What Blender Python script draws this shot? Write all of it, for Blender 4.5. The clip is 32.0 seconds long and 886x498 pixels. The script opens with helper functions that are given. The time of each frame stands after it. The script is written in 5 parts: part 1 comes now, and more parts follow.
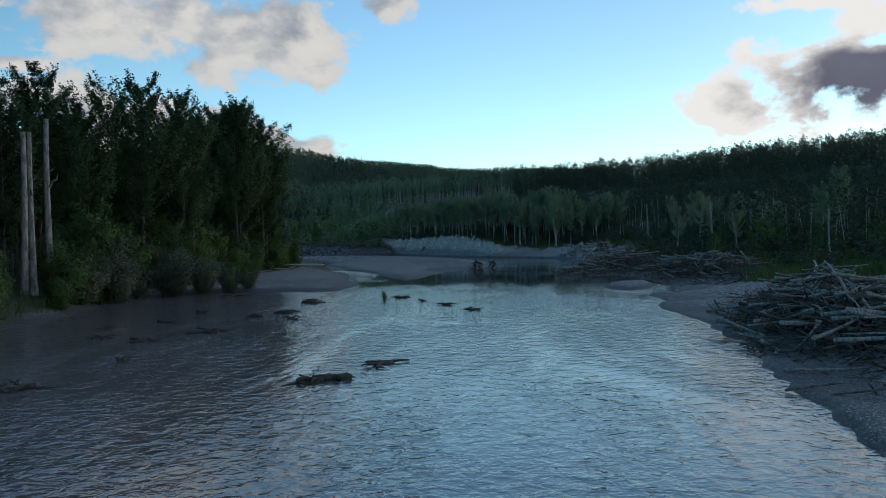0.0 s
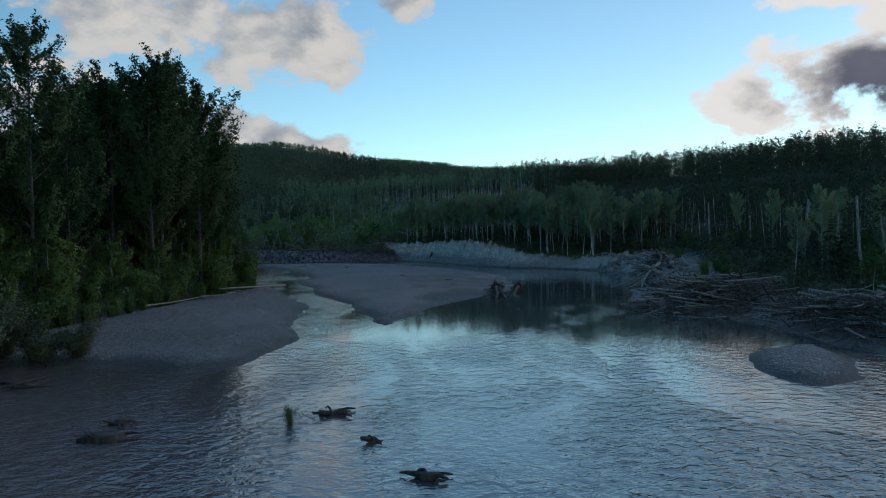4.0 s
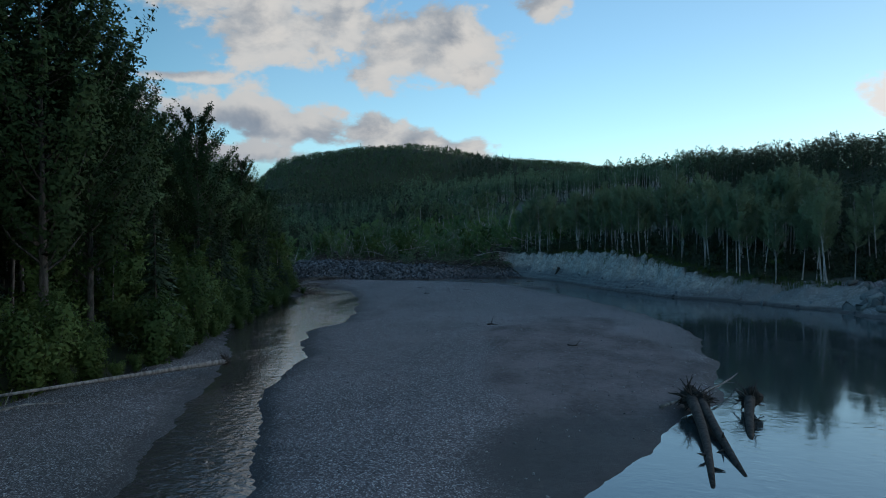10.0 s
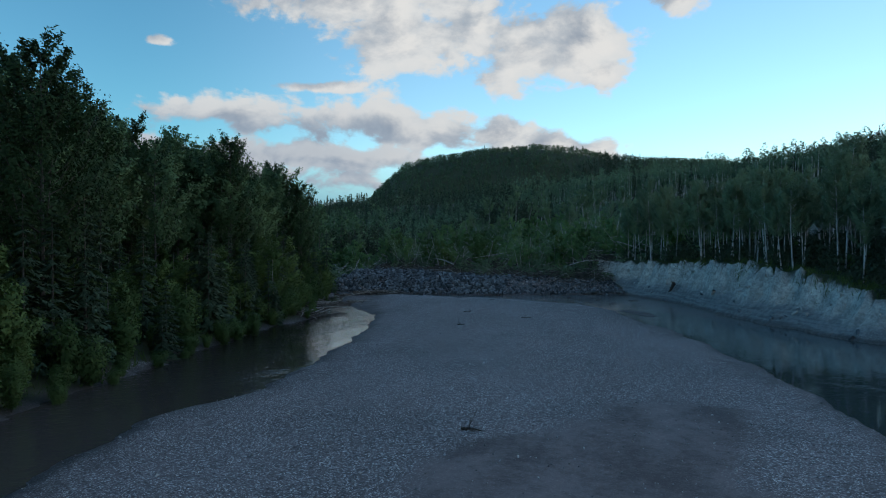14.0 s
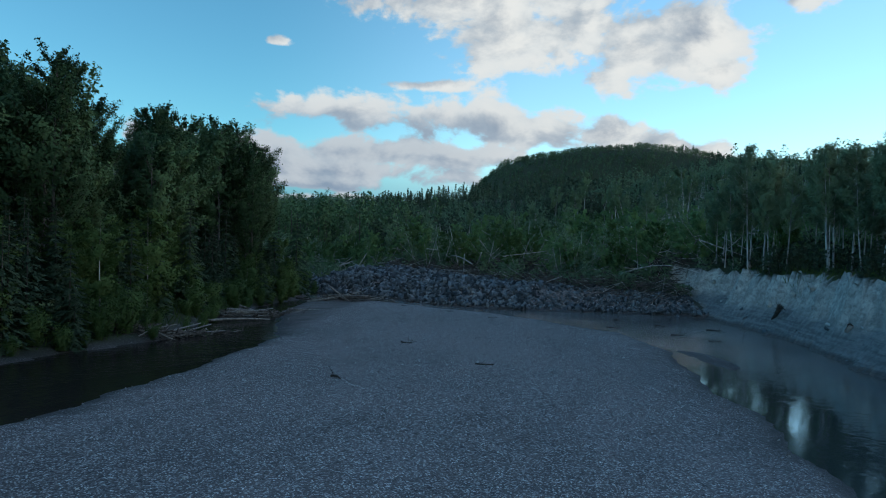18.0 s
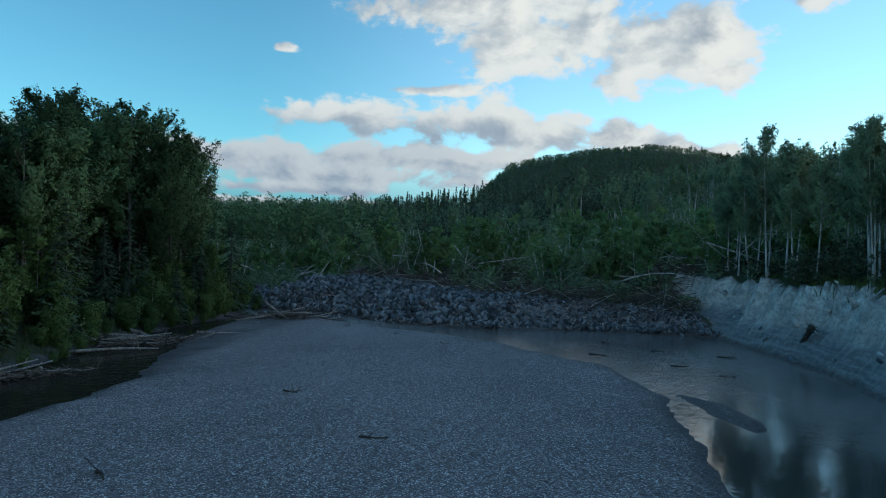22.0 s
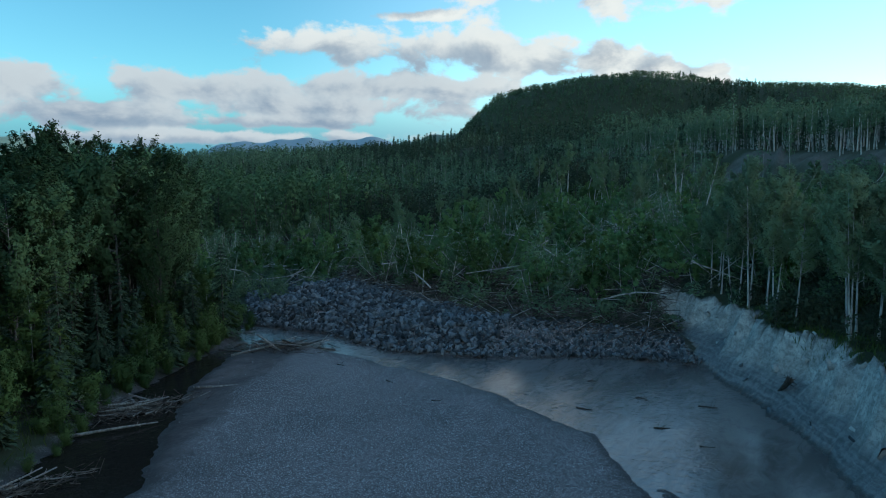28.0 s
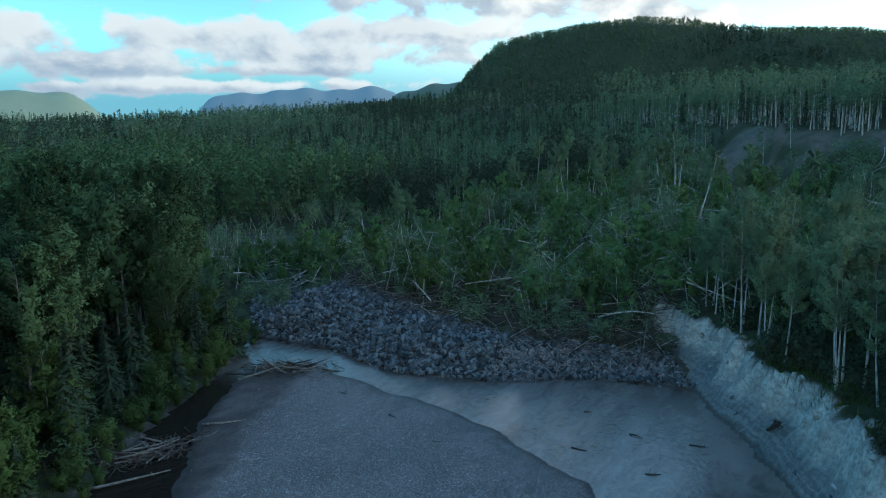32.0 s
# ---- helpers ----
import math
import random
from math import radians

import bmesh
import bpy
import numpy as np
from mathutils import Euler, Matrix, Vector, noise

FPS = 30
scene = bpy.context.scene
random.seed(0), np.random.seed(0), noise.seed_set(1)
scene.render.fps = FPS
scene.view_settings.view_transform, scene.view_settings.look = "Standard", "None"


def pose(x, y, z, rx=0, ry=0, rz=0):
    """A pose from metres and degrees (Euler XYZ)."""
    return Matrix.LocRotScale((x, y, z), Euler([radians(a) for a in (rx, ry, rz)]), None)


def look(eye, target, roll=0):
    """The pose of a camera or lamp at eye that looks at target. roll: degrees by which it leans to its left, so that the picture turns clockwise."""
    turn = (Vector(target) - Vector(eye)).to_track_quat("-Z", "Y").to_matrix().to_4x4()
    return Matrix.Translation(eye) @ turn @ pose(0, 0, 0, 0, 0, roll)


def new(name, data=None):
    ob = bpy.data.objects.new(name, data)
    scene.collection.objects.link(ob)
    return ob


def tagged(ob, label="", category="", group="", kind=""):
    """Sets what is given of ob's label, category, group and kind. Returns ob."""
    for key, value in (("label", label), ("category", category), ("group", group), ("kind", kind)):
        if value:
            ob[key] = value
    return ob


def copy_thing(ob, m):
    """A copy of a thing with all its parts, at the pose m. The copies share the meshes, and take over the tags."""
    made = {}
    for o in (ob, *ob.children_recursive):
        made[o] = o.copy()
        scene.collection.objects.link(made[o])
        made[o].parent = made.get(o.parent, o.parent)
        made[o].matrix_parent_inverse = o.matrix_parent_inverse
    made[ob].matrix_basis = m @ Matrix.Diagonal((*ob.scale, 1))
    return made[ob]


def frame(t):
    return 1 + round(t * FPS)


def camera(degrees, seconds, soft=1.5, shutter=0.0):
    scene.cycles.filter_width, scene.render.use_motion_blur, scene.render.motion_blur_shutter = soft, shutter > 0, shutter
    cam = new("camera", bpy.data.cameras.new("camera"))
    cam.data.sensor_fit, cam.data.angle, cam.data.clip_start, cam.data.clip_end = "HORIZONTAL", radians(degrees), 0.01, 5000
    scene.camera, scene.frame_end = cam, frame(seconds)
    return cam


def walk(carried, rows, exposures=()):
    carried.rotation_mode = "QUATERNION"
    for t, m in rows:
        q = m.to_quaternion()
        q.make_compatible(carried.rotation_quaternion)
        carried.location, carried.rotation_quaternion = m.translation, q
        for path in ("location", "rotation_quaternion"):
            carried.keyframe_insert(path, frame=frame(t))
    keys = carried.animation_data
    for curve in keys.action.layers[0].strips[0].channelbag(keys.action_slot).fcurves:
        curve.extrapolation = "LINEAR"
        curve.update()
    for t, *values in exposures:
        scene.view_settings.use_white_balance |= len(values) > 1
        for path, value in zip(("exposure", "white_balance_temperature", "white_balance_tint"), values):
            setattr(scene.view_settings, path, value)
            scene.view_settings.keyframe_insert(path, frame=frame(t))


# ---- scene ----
cam = camera(64.5, 32.0, 1.0)
# seconds, eye x y z, yaw to the left, pitch up, roll to the left
PATH = [
    (0, 0.84, 5.12, 4.66, 0.44, -0.75, -1.06),
    (0.5, 0.93, 9.47, 4.81, 0.50, -0.77, -1.04),
    (1, 1.06, 13.55, 4.98, 0.60, -0.78, -1.00),
    (1.5, 1.21, 17.36, 5.20, 0.67, -0.79, -0.95),
    (2, 1.37, 21.14, 5.42, 0.80, -0.80, -0.92),
    (2.5, 1.51, 25.09, 5.63, 0.95, -0.80, -0.91),
    (3, 1.62, 29.15, 5.82, 1.14, -0.77, -0.89),
    (3.5, 1.70, 33.14, 6.01, 1.36, -0.83, -0.86),
    (5.5, 1.58, 49.26, 6.85, 3.36, -0.81, -0.94),
    (6, 1.60, 53.39, 7.01, 4.24, -0.80, -0.94),
    (6.5, 1.63, 57.48, 7.17, 5.46, -0.79, -0.98),
    (7, 1.66, 61.58, 7.32, 6.71, -0.76, -0.98),
    (7.5, 1.68, 65.61, 7.42, 7.83, -0.69, -0.87),
    (8, 1.67, 69.54, 7.44, 9.01, -0.63, -0.67),
    (8.5, 1.62, 73.40, 7.43, 9.64, -0.57, -0.51),
    (9, 1.55, 77.23, 7.45, 10.38, -0.53, -0.45),
    (9.5, 1.47, 80.98, 7.54, 11.56, -0.54, -0.44),
    (10, 1.42, 84.63, 7.67, 12.72, -0.55, -0.42),
    (10.5, 1.44, 88.28, 7.79, 13.69, -0.54, -0.41),
    (11, 1.54, 92.02, 7.89, 14.60, -0.55, -0.47),
    (11.5, 1.72, 95.89, 7.99, 15.82, -0.54, -0.62),
    (12, 1.96, 99.97, 8.04, 17.47, -0.45, -0.76),
    (12.5, 2.21, 104.23, 8.01, 19.11, -0.37, -0.68),
    (13, 2.41, 108.49, 7.96, 20.51, -0.35, -0.41),
    (13.5, 2.49, 112.60, 7.98, 21.76, -0.30, -0.30),
    (14, 2.46, 116.55, 8.10, 23.14, -0.25, -0.38),
    (14.5, 2.34, 120.37, 8.20, 24.27, -0.18, -0.41),
    (16.5, 1.33, 139.81, 7.71, 28.86, -0.55, 1.58),
    (17, 1.04, 143.76, 7.55, 29.79, -0.46, 1.66),
    (17.5, 0.69, 147.58, 7.43, 30.49, -0.43, 1.66),
    (18, 0.26, 151.28, 7.36, 31.40, -0.43, 1.64),
    (18.5, -0.25, 154.80, 7.31, 32.32, -0.42, 1.57),
    (19, -0.80, 158.03, 7.26, 33.04, -0.35, 1.47),
    (19.5, -1.31, 160.87, 7.22, 33.38, -0.28, 1.40),
    (20, -1.76, 163.15, 7.19, 33.39, -0.23, 1.38),
    (20.5, -2.11, 164.75, 7.18, 33.31, -0.22, 1.37),
    (21, -2.33, 165.61, 7.20, 33.22, -0.21, 1.36),
    (21.5, -2.43, 165.82, 7.33, 32.93, -0.19, 1.30),
    (22, -2.45, 165.72, 7.61, 32.11, -0.08, 1.14),
    (22.5, -2.41, 165.58, 8.04, 31.74, -0.23, 0.92),
    (23, -2.37, 165.50, 8.61, 31.61, -0.97, 0.71),
    (23.5, -2.33, 165.47, 9.26, 31.54, -1.89, 0.54),
    (24, -2.32, 165.43, 10.01, 31.51, -2.76, 0.40),
    (24.5, -2.32, 165.47, 10.81, 31.45, -3.59, 0.28),
    (26.5, -2.32, 165.55, 14.26, 31.23, -5.10, -0.22),
    (27, -2.30, 165.59, 15.32, 31.21, -5.14, -0.37),
    (27.5, -2.28, 165.63, 16.43, 31.19, -5.31, -0.51),
    (28, -2.25, 165.64, 17.51, 31.17, -5.77, -0.62),
    (28.5, -2.21, 165.62, 18.54, 31.16, -6.31, -0.71),
    (29, -2.18, 165.60, 19.55, 31.15, -6.84, -0.79),
    (29.5, -2.14, 165.60, 20.55, 31.16, -7.37, -0.88),
    (30, -2.10, 165.62, 21.51, 31.16, -7.80, -0.97),
    (30.5, -2.05, 165.63, 22.40, 31.15, -8.26, -1.05),
    (31, -1.99, 165.62, 23.26, 31.16, -8.72, -1.12),
    (31.5, -1.93, 165.65, 24.20, 31.18, -9.24, -1.20),
    (32, -1.87, 165.76, 25.33, 31.22, -9.94, -1.30),
]
walk(cam, [(t, pose(x, y, z, 90 + pitch, -roll, yaw)) for t, x, y, z, yaw, pitch, roll in PATH], [(0, 0.75, 6400, 12), (3, 0.68, 6400, 12), (6, 0.55, 6350, 12), (10, 0.65, 6350, 12), (14, 0.92, 6250, 11), (20, 1.06, 6150, 7), (28, 1.2, 6150, 5), (32, 1.58, 6250, 5)])

# ---------------------------------------------------------------- node helpers


class Nodes:
    """Short ways to add and join nodes of one tree."""

    def __init__(self, tree):
        self.tree = tree
        tree.nodes.clear()

    def add(self, kind, **props):
        node = self.tree.nodes.new(kind)
        for key, value in props.items():
            setattr(node, key, value)
        return node

    def put(self, socket, value):
        if isinstance(value, bpy.types.NodeSocket):
            self.tree.links.new(value, socket)
        elif value is not None:
            socket.default_value = value

    def math(self, op, a, b=None, c=None, clamp=False):
        node = self.add("ShaderNodeMath", operation=op, use_clamp=clamp)
        for socket, value in zip(node.inputs, (a, b, c)):
            self.put(socket, value)
        return node.outputs[0]

    def mix(self, fac, a, b, blend="MIX"):
        node = self.add("ShaderNodeMix", data_type="RGBA", blend_type=blend)
        self.put(node.inputs[0], fac)
        for socket, value in ((node.inputs[6], a), (node.inputs[7], b)):
            self.put(socket, (*value, 1.0) if isinstance(value, tuple) and len(value) == 3 else value)
        return node.outputs[2]

    def noise(self, vector, scale, detail=4.0, rough=0.55, distort=0.0):
        node = self.add("ShaderNodeTexNoise")
        self.put(node.inputs["Vector"], vector)
        for key, value in (("Scale", scale), ("Detail", detail), ("Roughness", rough), ("Distortion", distort)):
            self.put(node.inputs[key], value)
        return node.outputs["Fac"]

    def ramp(self, fac, low, high, a=0.0, b=1.0):
        node = self.add("ShaderNodeMapRange", interpolation_type="SMOOTHSTEP")
        for socket, value in zip(node.inputs, (fac, low, high, a, b)):
            self.put(socket, value)
        return node.outputs[0]

    def stretch(self, vector, x, y, z):
        node = self.add("ShaderNodeMapping")
        self.put(node.inputs["Vector"], vector)
        node.inputs["Scale"].default_value = (x, y, z)
        return node.outputs[0]


# ---------------------------------------------------------------- sky, sun
SUN_AZ, SUN_EL = 48.0, 11.0  # degrees, clockwise from +y; the sun is low behind the eastern ridge
world = bpy.data.worlds.new("sky")
scene.world = world
world.use_nodes = True
w = Nodes(world.node_tree)
sky = w.add("ShaderNodeTexSky", sky_type="NISHITA", sun_disc=False, sun_elevation=radians(SUN_EL), sun_rotation=radians(SUN_AZ),
            altitude=300.0, air_density=1.0, dust_density=0.1, ozone_density=2.2)
way = w.add("ShaderNodeTexCoord").outputs["Generated"]
split = w.add("ShaderNodeSeparateXYZ")
w.put(split.inputs[0], way)
az = w.math("ARCTAN2", split.outputs[0], split.outputs[1])
el = w.math("ARCSINE", split.outputs[2])
both = w.add("ShaderNodeCombineXYZ")
w.put(both.inputs[0], az)
w.put(both.inputs[1], el)
flat = both.outputs[0]
billow = w.stretch(flat, 1.0, 1.5, 1.0)
puff = w.noise(billow, 9.0, 7.0, 0.56, 0.2)
sunside = w.add("ShaderNodeVectorMath", operation="ADD")  # the same billows a step towards the light, for their relief
w.put(sunside.inputs[0], billow)
sunside.inputs[1].default_value = (0.022, -0.016, 0.0)
puff_lit = w.noise(sunside.outputs[0], 9.0, 7.0, 0.56, 0.2)
fine = w.noise(w.stretch(flat, 1.0, 1.6, 1.0), 30.0, 5.0, 0.6)
# cloud heaps: azimuth and elevation of the middle, half width and half height, in degrees
HEAPS = [(-16.5, 15.2, 5.6, 3.4), (-12.0, 16.0, 3.8, 2.8), (-22.0, 17.5, 5.5, 3.6), (-10.2, 13.4, 1.9, 1.2), (-27.0, 18.0, 6.0, 3.0),
         (-31.0, 19.5, 6.0, 2.6), (-25.0, 20.5, 5.0, 2.4), (-4.6, 18.6, 2.6, 1.2), (21.8, 9.9, 3.0, 2.6), (26.5, 10.6, 4.6, 2.9), (34.0, 11.0, 7.5, 2.9), (33.5, 14.4, 4.6, 1.7), (26.6, 16.2, 2.7, 0.8), (-11.3, 7.3, 3.5, 1.2),
         (-14.0, 8.0, 2.4, 1.2), (-18.5, 9.0, 2.6, 1.4), (-23.5, 9.2, 3.6, 1.9), (-31.0, 10.2, 9.0, 1.7), (-40.0, 10.4, 7.0, 1.3)]
VEILS = [(-50.0, 6.9, 8.0, 1.3), (-37.0, 7.2, 7.0, 1.3), (-28.0, 7.0, 6.0, 1.0), (-61.5, 6.8, 6.0, 1.6), (-44.0, 4.6, 9.0, 0.6), (-41.0, 5.6, 12.0, 1.2), (-58.0, 5.0, 9.0, 1.2), (-50.0, 3.3, 14.0, 0.6), (-33.0, 12.6, 4.0, 0.5),
         (-45.0, 15.3, 1.1, 0.45), (90.0, 20.0, 30.0, 6.0), (170.0, 22.0, 40.0, 8.0)]
cover = total = weight = None
for a0, e0, sa, se in HEAPS + VEILS:
    u = w.math("MULTIPLY_ADD", az, 57.29578 / sa, -a0 / sa)
    v = w.math("MULTIPLY_ADD", el, 57.29578 / se, -e0 / se)
    r = w.math("SQRT", w.math("ADD", w.math("MULTIPLY", u, u), w.math("MULTIPLY", v, v)))
    body = w.math("SUBTRACT", 1.15, r)
    flat_base = e0 < 11 and a0 < -20  # the low banks are lit on top, the high heaps from below
    slant = w.math("ADD", w.math("MULTIPLY", u, 0.2), w.math("MULTIPLY", v, 0.95)) if flat_base else w.math("SUBTRACT", w.math("MULTIPLY", u, 0.55), w.math("MULTIPLY", v, 0.45))
    share = w.math("POWER", w.math("MAXIMUM", w.math("SUBTRACT", 1.7, r), 0.001), 2.0)
    slant = w.math("MULTIPLY", slant, share)
    cover = body if cover is None else w.math("SMOOTH_MAX", cover, body, 0.35)
    total = slant if total is None else w.math("ADD", total, slant)
    weight = share if weight is None else w.math("ADD", weight, share)
shade = w.math("DIVIDE", total, w.math("MAXIMUM", weight, 0.01))
ragged = w.math("ADD", cover, w.math("ADD", w.math("MULTIPLY_ADD", puff, 4.2, -2.05), w.math("MULTIPLY_ADD", fine, 0.9, -0.45)))
alpha = w.ramp(ragged, 0.0, 0.5)
thick = w.ramp(ragged, 0.3, 1.3)
# the low sun lights the high clouds from the right and below; their upper left stays grey
relief = w.math("MULTIPLY", w.math("SUBTRACT", puff, puff_lit), 4.2)
lit = w.ramp(w.math("ADD", w.math("MULTIPLY", shade, 1.1), relief), -0.8, 0.5)
sunward = w.ramp(az, 0.22, 0.33)  # clouds before the sun are dark at heart with bright rims
du, dv = w.math("MULTIPLY_ADD", az, 57.29578 / 8.2, -31.6 / 8.2), w.math("MULTIPLY_ADD", el, 57.29578 / 2.4, -10.5 / 2.4)
deep = w.math("SUBTRACT", 1.0, w.math("SQRT", w.math("ADD", w.math("MULTIPLY", du, du), w.math("MULTIPLY", dv, dv))))
heart = w.math("MULTIPLY", sunward, w.ramp(w.math("ADD", deep, w.math("MULTIPLY_ADD", puff, 2.2, -1.1)), -0.35, 0.5))
low_cloud = w.math("MULTIPLY", w.ramp(el, 0.22, 0.14), w.ramp(az, -0.3, -0.6))
bright = w.mix(low_cloud, (0.97, 0.95, 0.89), (0.72, 0.75, 0.76))
dull = w.mix(low_cloud, (0.37, 0.43, 0.5), (0.22, 0.31, 0.43))
lit = w.math("MULTIPLY", lit, w.math("MULTIPLY_ADD", low_cloud, -0.22, 1.0))
cloud = w.mix(w.math("MAXIMUM", lit, sunward), dull, bright)
cloud = w.mix(w.math("MULTIPLY", w.math("SUBTRACT", 1.0, thick), 0.35), cloud, (0.7, 0.77, 0.8))
cloud = w.mix(sunward, cloud, (1.2, 1.18, 1.12))
cloud = w.mix(heart, cloud, w.mix(puff, (0.1, 0.11, 0.17), (0.26, 0.27, 0.33)))
SKY = 0.14
back = w.add("ShaderNodeBackground")
low = w.math("MULTIPLY", w.ramp(el, 0.14, 0.035), w.ramp(az, 0.05, -0.5))
clear = w.mix(w.math("MULTIPLY", low, 0.9), sky.outputs[0], (0.75, 1.35, 2.0))
clear = w.mix(1.0, clear, (0.9, 1.05, 1.0), "MULTIPLY")
clear = w.mix(w.ramp(az, -0.15, 0.4), clear, w.mix(1.0, clear, (0.95, 0.87, 0.84), "MULTIPLY"))
w.put(back.inputs[0], w.mix(w.ramp(az, -0.4, -0.85), clear, w.mix(1.0, clear, (0.5, 0.73, 0.77), "MULTIPLY")))
back.inputs[1].default_value = SKY
heap = w.add("ShaderNodeBackground")
w.put(heap.inputs[0], cloud)
heap.inputs[1].default_value = 0.42
blend = w.add("ShaderNodeMixShader")
w.put(blend.inputs[0], alpha)
w.tree.links.new(back.outputs[0], blend.inputs[1])
w.tree.links.new(heap.outputs[0], blend.inputs[2])
w.tree.links.new(blend.outputs[0], w.add("ShaderNodeOutputWorld").inputs[0])

sun = new("sun", bpy.data.lights.new("sun", "SUN"))
sun.data.energy, sun.data.angle, sun.data.color = 0.35, radians(12), (1.0, 0.86, 0.7)
sun.matrix_world = look((0, 0, 0), (-math.sin(radians(SUN_AZ)) * 10, -math.cos(radians(SUN_AZ)) * 10, -10 * math.tan(radians(SUN_EL))))

# ---------------------------------------------------------------- materials


def material(name):
    m = bpy.data.materials.new(name)
    m.use_nodes = True
    n = Nodes(m.node_tree)
    bsdf = n.add("ShaderNodeBsdfPrincipled")
    out = n.add("ShaderNodeOutputMaterial")
    n.tree.links.new(bsdf.outputs[0], out.inputs[0])
    return m, n, bsdf, out


def bump(n, bsdf, height, strength, distance):
    node = n.add("ShaderNodeBump")
    node.inputs["Strength"].default_value = strength
    node.inputs["Distance"].default_value = distance
    n.put(node.inputs["Height"], height)
    n.tree.links.new(node.outputs[0], bsdf.inputs["Normal"])


def leaf_material(name, dark, light, through_light=0.3):
    m, n, bsdf, out = material(name)
    which = n.add("ShaderNodeNewGeometry").outputs["Random Per Island"]
    tree_tint = n.add("ShaderNodeObjectInfo").outputs["Random"]
    stand = n.ramp(n.noise(n.add("ShaderNodeNewGeometry").outputs["Position"], 0.07, 3.0, 0.6), 0.35, 0.65)
    colour = n.mix(n.ramp(which, 0.0, 1.0, 0.12, 0.82), dark, light)
    colour = n.mix(stand, n.mix(0.4, colour, dark), colour)
    crown = n.add("ShaderNodeTexVoronoi", feature="F1", voronoi_dimensions="2D")  # each tree of a stand has its own tone
    n.put(crown.inputs["Vector"], n.add("ShaderNodeNewGeometry").outputs["Position"])
    crown.inputs["Scale"].default_value = 0.24
    own = n.add("ShaderNodeSeparateColor")
    n.put(own.inputs[0], crown.outputs["Color"])
    colour = n.mix(n.math("MULTIPLY", own.outputs[0], 0.6), colour, tuple(0.8 * v for v in dark))
    colour = n.mix(n.math("MULTIPLY", n.math("POWER", own.outputs[1], 2.0), 0.5), colour, tuple(1.1 * v * k for v, k in zip(light, (1.15, 1.0, 0.85))))
    colour = n.mix(n.math("MULTIPLY", tree_tint, 0.45), colour, tuple(0.55 * (a + b) * k for a, b, k in zip(dark, light, (1.08, 1.0, 0.9))))
    n.put(bsdf.inputs["Base Color"], colour)
    bsdf.inputs["Roughness"].default_value = 0.7
    bsdf.inputs["Specular IOR Level"].default_value = 0.12
    glow = n.add("ShaderNodeBsdfTranslucent")
    n.put(glow.inputs[0], colour)
    both = n.add("ShaderNodeMixShader")
    both.inputs[0].default_value = 0.8 * through_light
    n.tree.links.new(bsdf.outputs[0], both.inputs[1])
    n.tree.links.new(glow.outputs[0], both.inputs[2])
    n.tree.links.new(both.outputs[0], out.inputs[0])
    return m


def bark_material(name, dark, light, scale):
    m, n, bsdf, _ = material(name)
    where = n.add("ShaderNodeTexCoord").outputs["Object"]
    grain = n.noise(n.stretch(where, 1.0, 1.0, 0.25), scale, 5.0, 0.65)
    n.put(bsdf.inputs["Base Color"], n.mix(n.ramp(grain, 0.35, 0.65), dark, light))
    bsdf.inputs["Roughness"].default_value = 0.9
    bump(n, bsdf, grain, 0.6, 0.03)
    return m


COTTON_LEAF = leaf_material("cottonwood_leaf", (0.021, 0.046, 0.021), (0.062, 0.115, 0.052), 0.24)
BIRCH_LEAF = leaf_material("birch_leaf", (0.12, 0.19, 0.12), (0.23, 0.335, 0.195), 0.45)
YOUNG_LEAF = leaf_material("bluff_birch_leaf", (0.145, 0.22, 0.14), (0.295, 0.4, 0.25), 0.5)
SHRUB_LEAF = leaf_material("shrub_leaf", (0.05, 0.095, 0.035), (0.14, 0.23, 0.08), 0.4)
POPLAR_LEAF = leaf_material("poplar_leaf", (0.05, 0.102, 0.054), (0.14, 0.24, 0.118), 0.32)
WILLOW_LEAF = leaf_material("willow_leaf", (0.07, 0.09, 0.06), (0.16, 0.19, 0.13))
SPRUCE_LEAF = leaf_material("spruce_needles", (0.03, 0.058, 0.04), (0.088, 0.145, 0.096), 0.1)
WOODS_LEAF = leaf_material("far_woods_leaf", (0.085, 0.15, 0.1), (0.195, 0.3, 0.185), 0.45)
SLIDE_LEAF = leaf_material("slide_birch_leaf", (0.09, 0.185, 0.085), (0.235, 0.385, 0.16), 0.45)
UPLAND_LEAF = leaf_material("upland_leaf", (0.07, 0.12, 0.075), (0.14, 0.215, 0.125), 0.35)
# woods leaf darkened: the shade of the east slope is put into its colour
SHADED_WOODS_LEAF = leaf_material("shaded_woods_leaf", (0.032, 0.05, 0.034), (0.09, 0.12, 0.076), 0.3)
GRASS_LEAF = leaf_material("grass_blade", (0.045, 0.08, 0.025), (0.11, 0.16, 0.05), 0.3)
GREY_BARK = bark_material("grey_poplar_bark", (0.07, 0.065, 0.06), (0.24, 0.23, 0.22), 4.0)
DARK_BARK = bark_material("grey_brown_bark", (0.035, 0.03, 0.026), (0.12, 0.11, 0.1), 6.0)
PALE_BARK = bark_material("pale_birch_bark", (0.2, 0.19, 0.18), (0.56, 0.54, 0.51), 3.0)
DRIFT = bark_material("weathered_driftwood", (0.13, 0.12, 0.11), (0.36, 0.34, 0.32), 5.0)
WET_WOOD = bark_material("wet_dark_wood", (0.02, 0.017, 0.015), (0.08, 0.07, 0.06), 5.0)


TWIGS = bark_material("brown_flood_litter", (0.03, 0.024, 0.02), (0.16, 0.135, 0.115), 2.0)


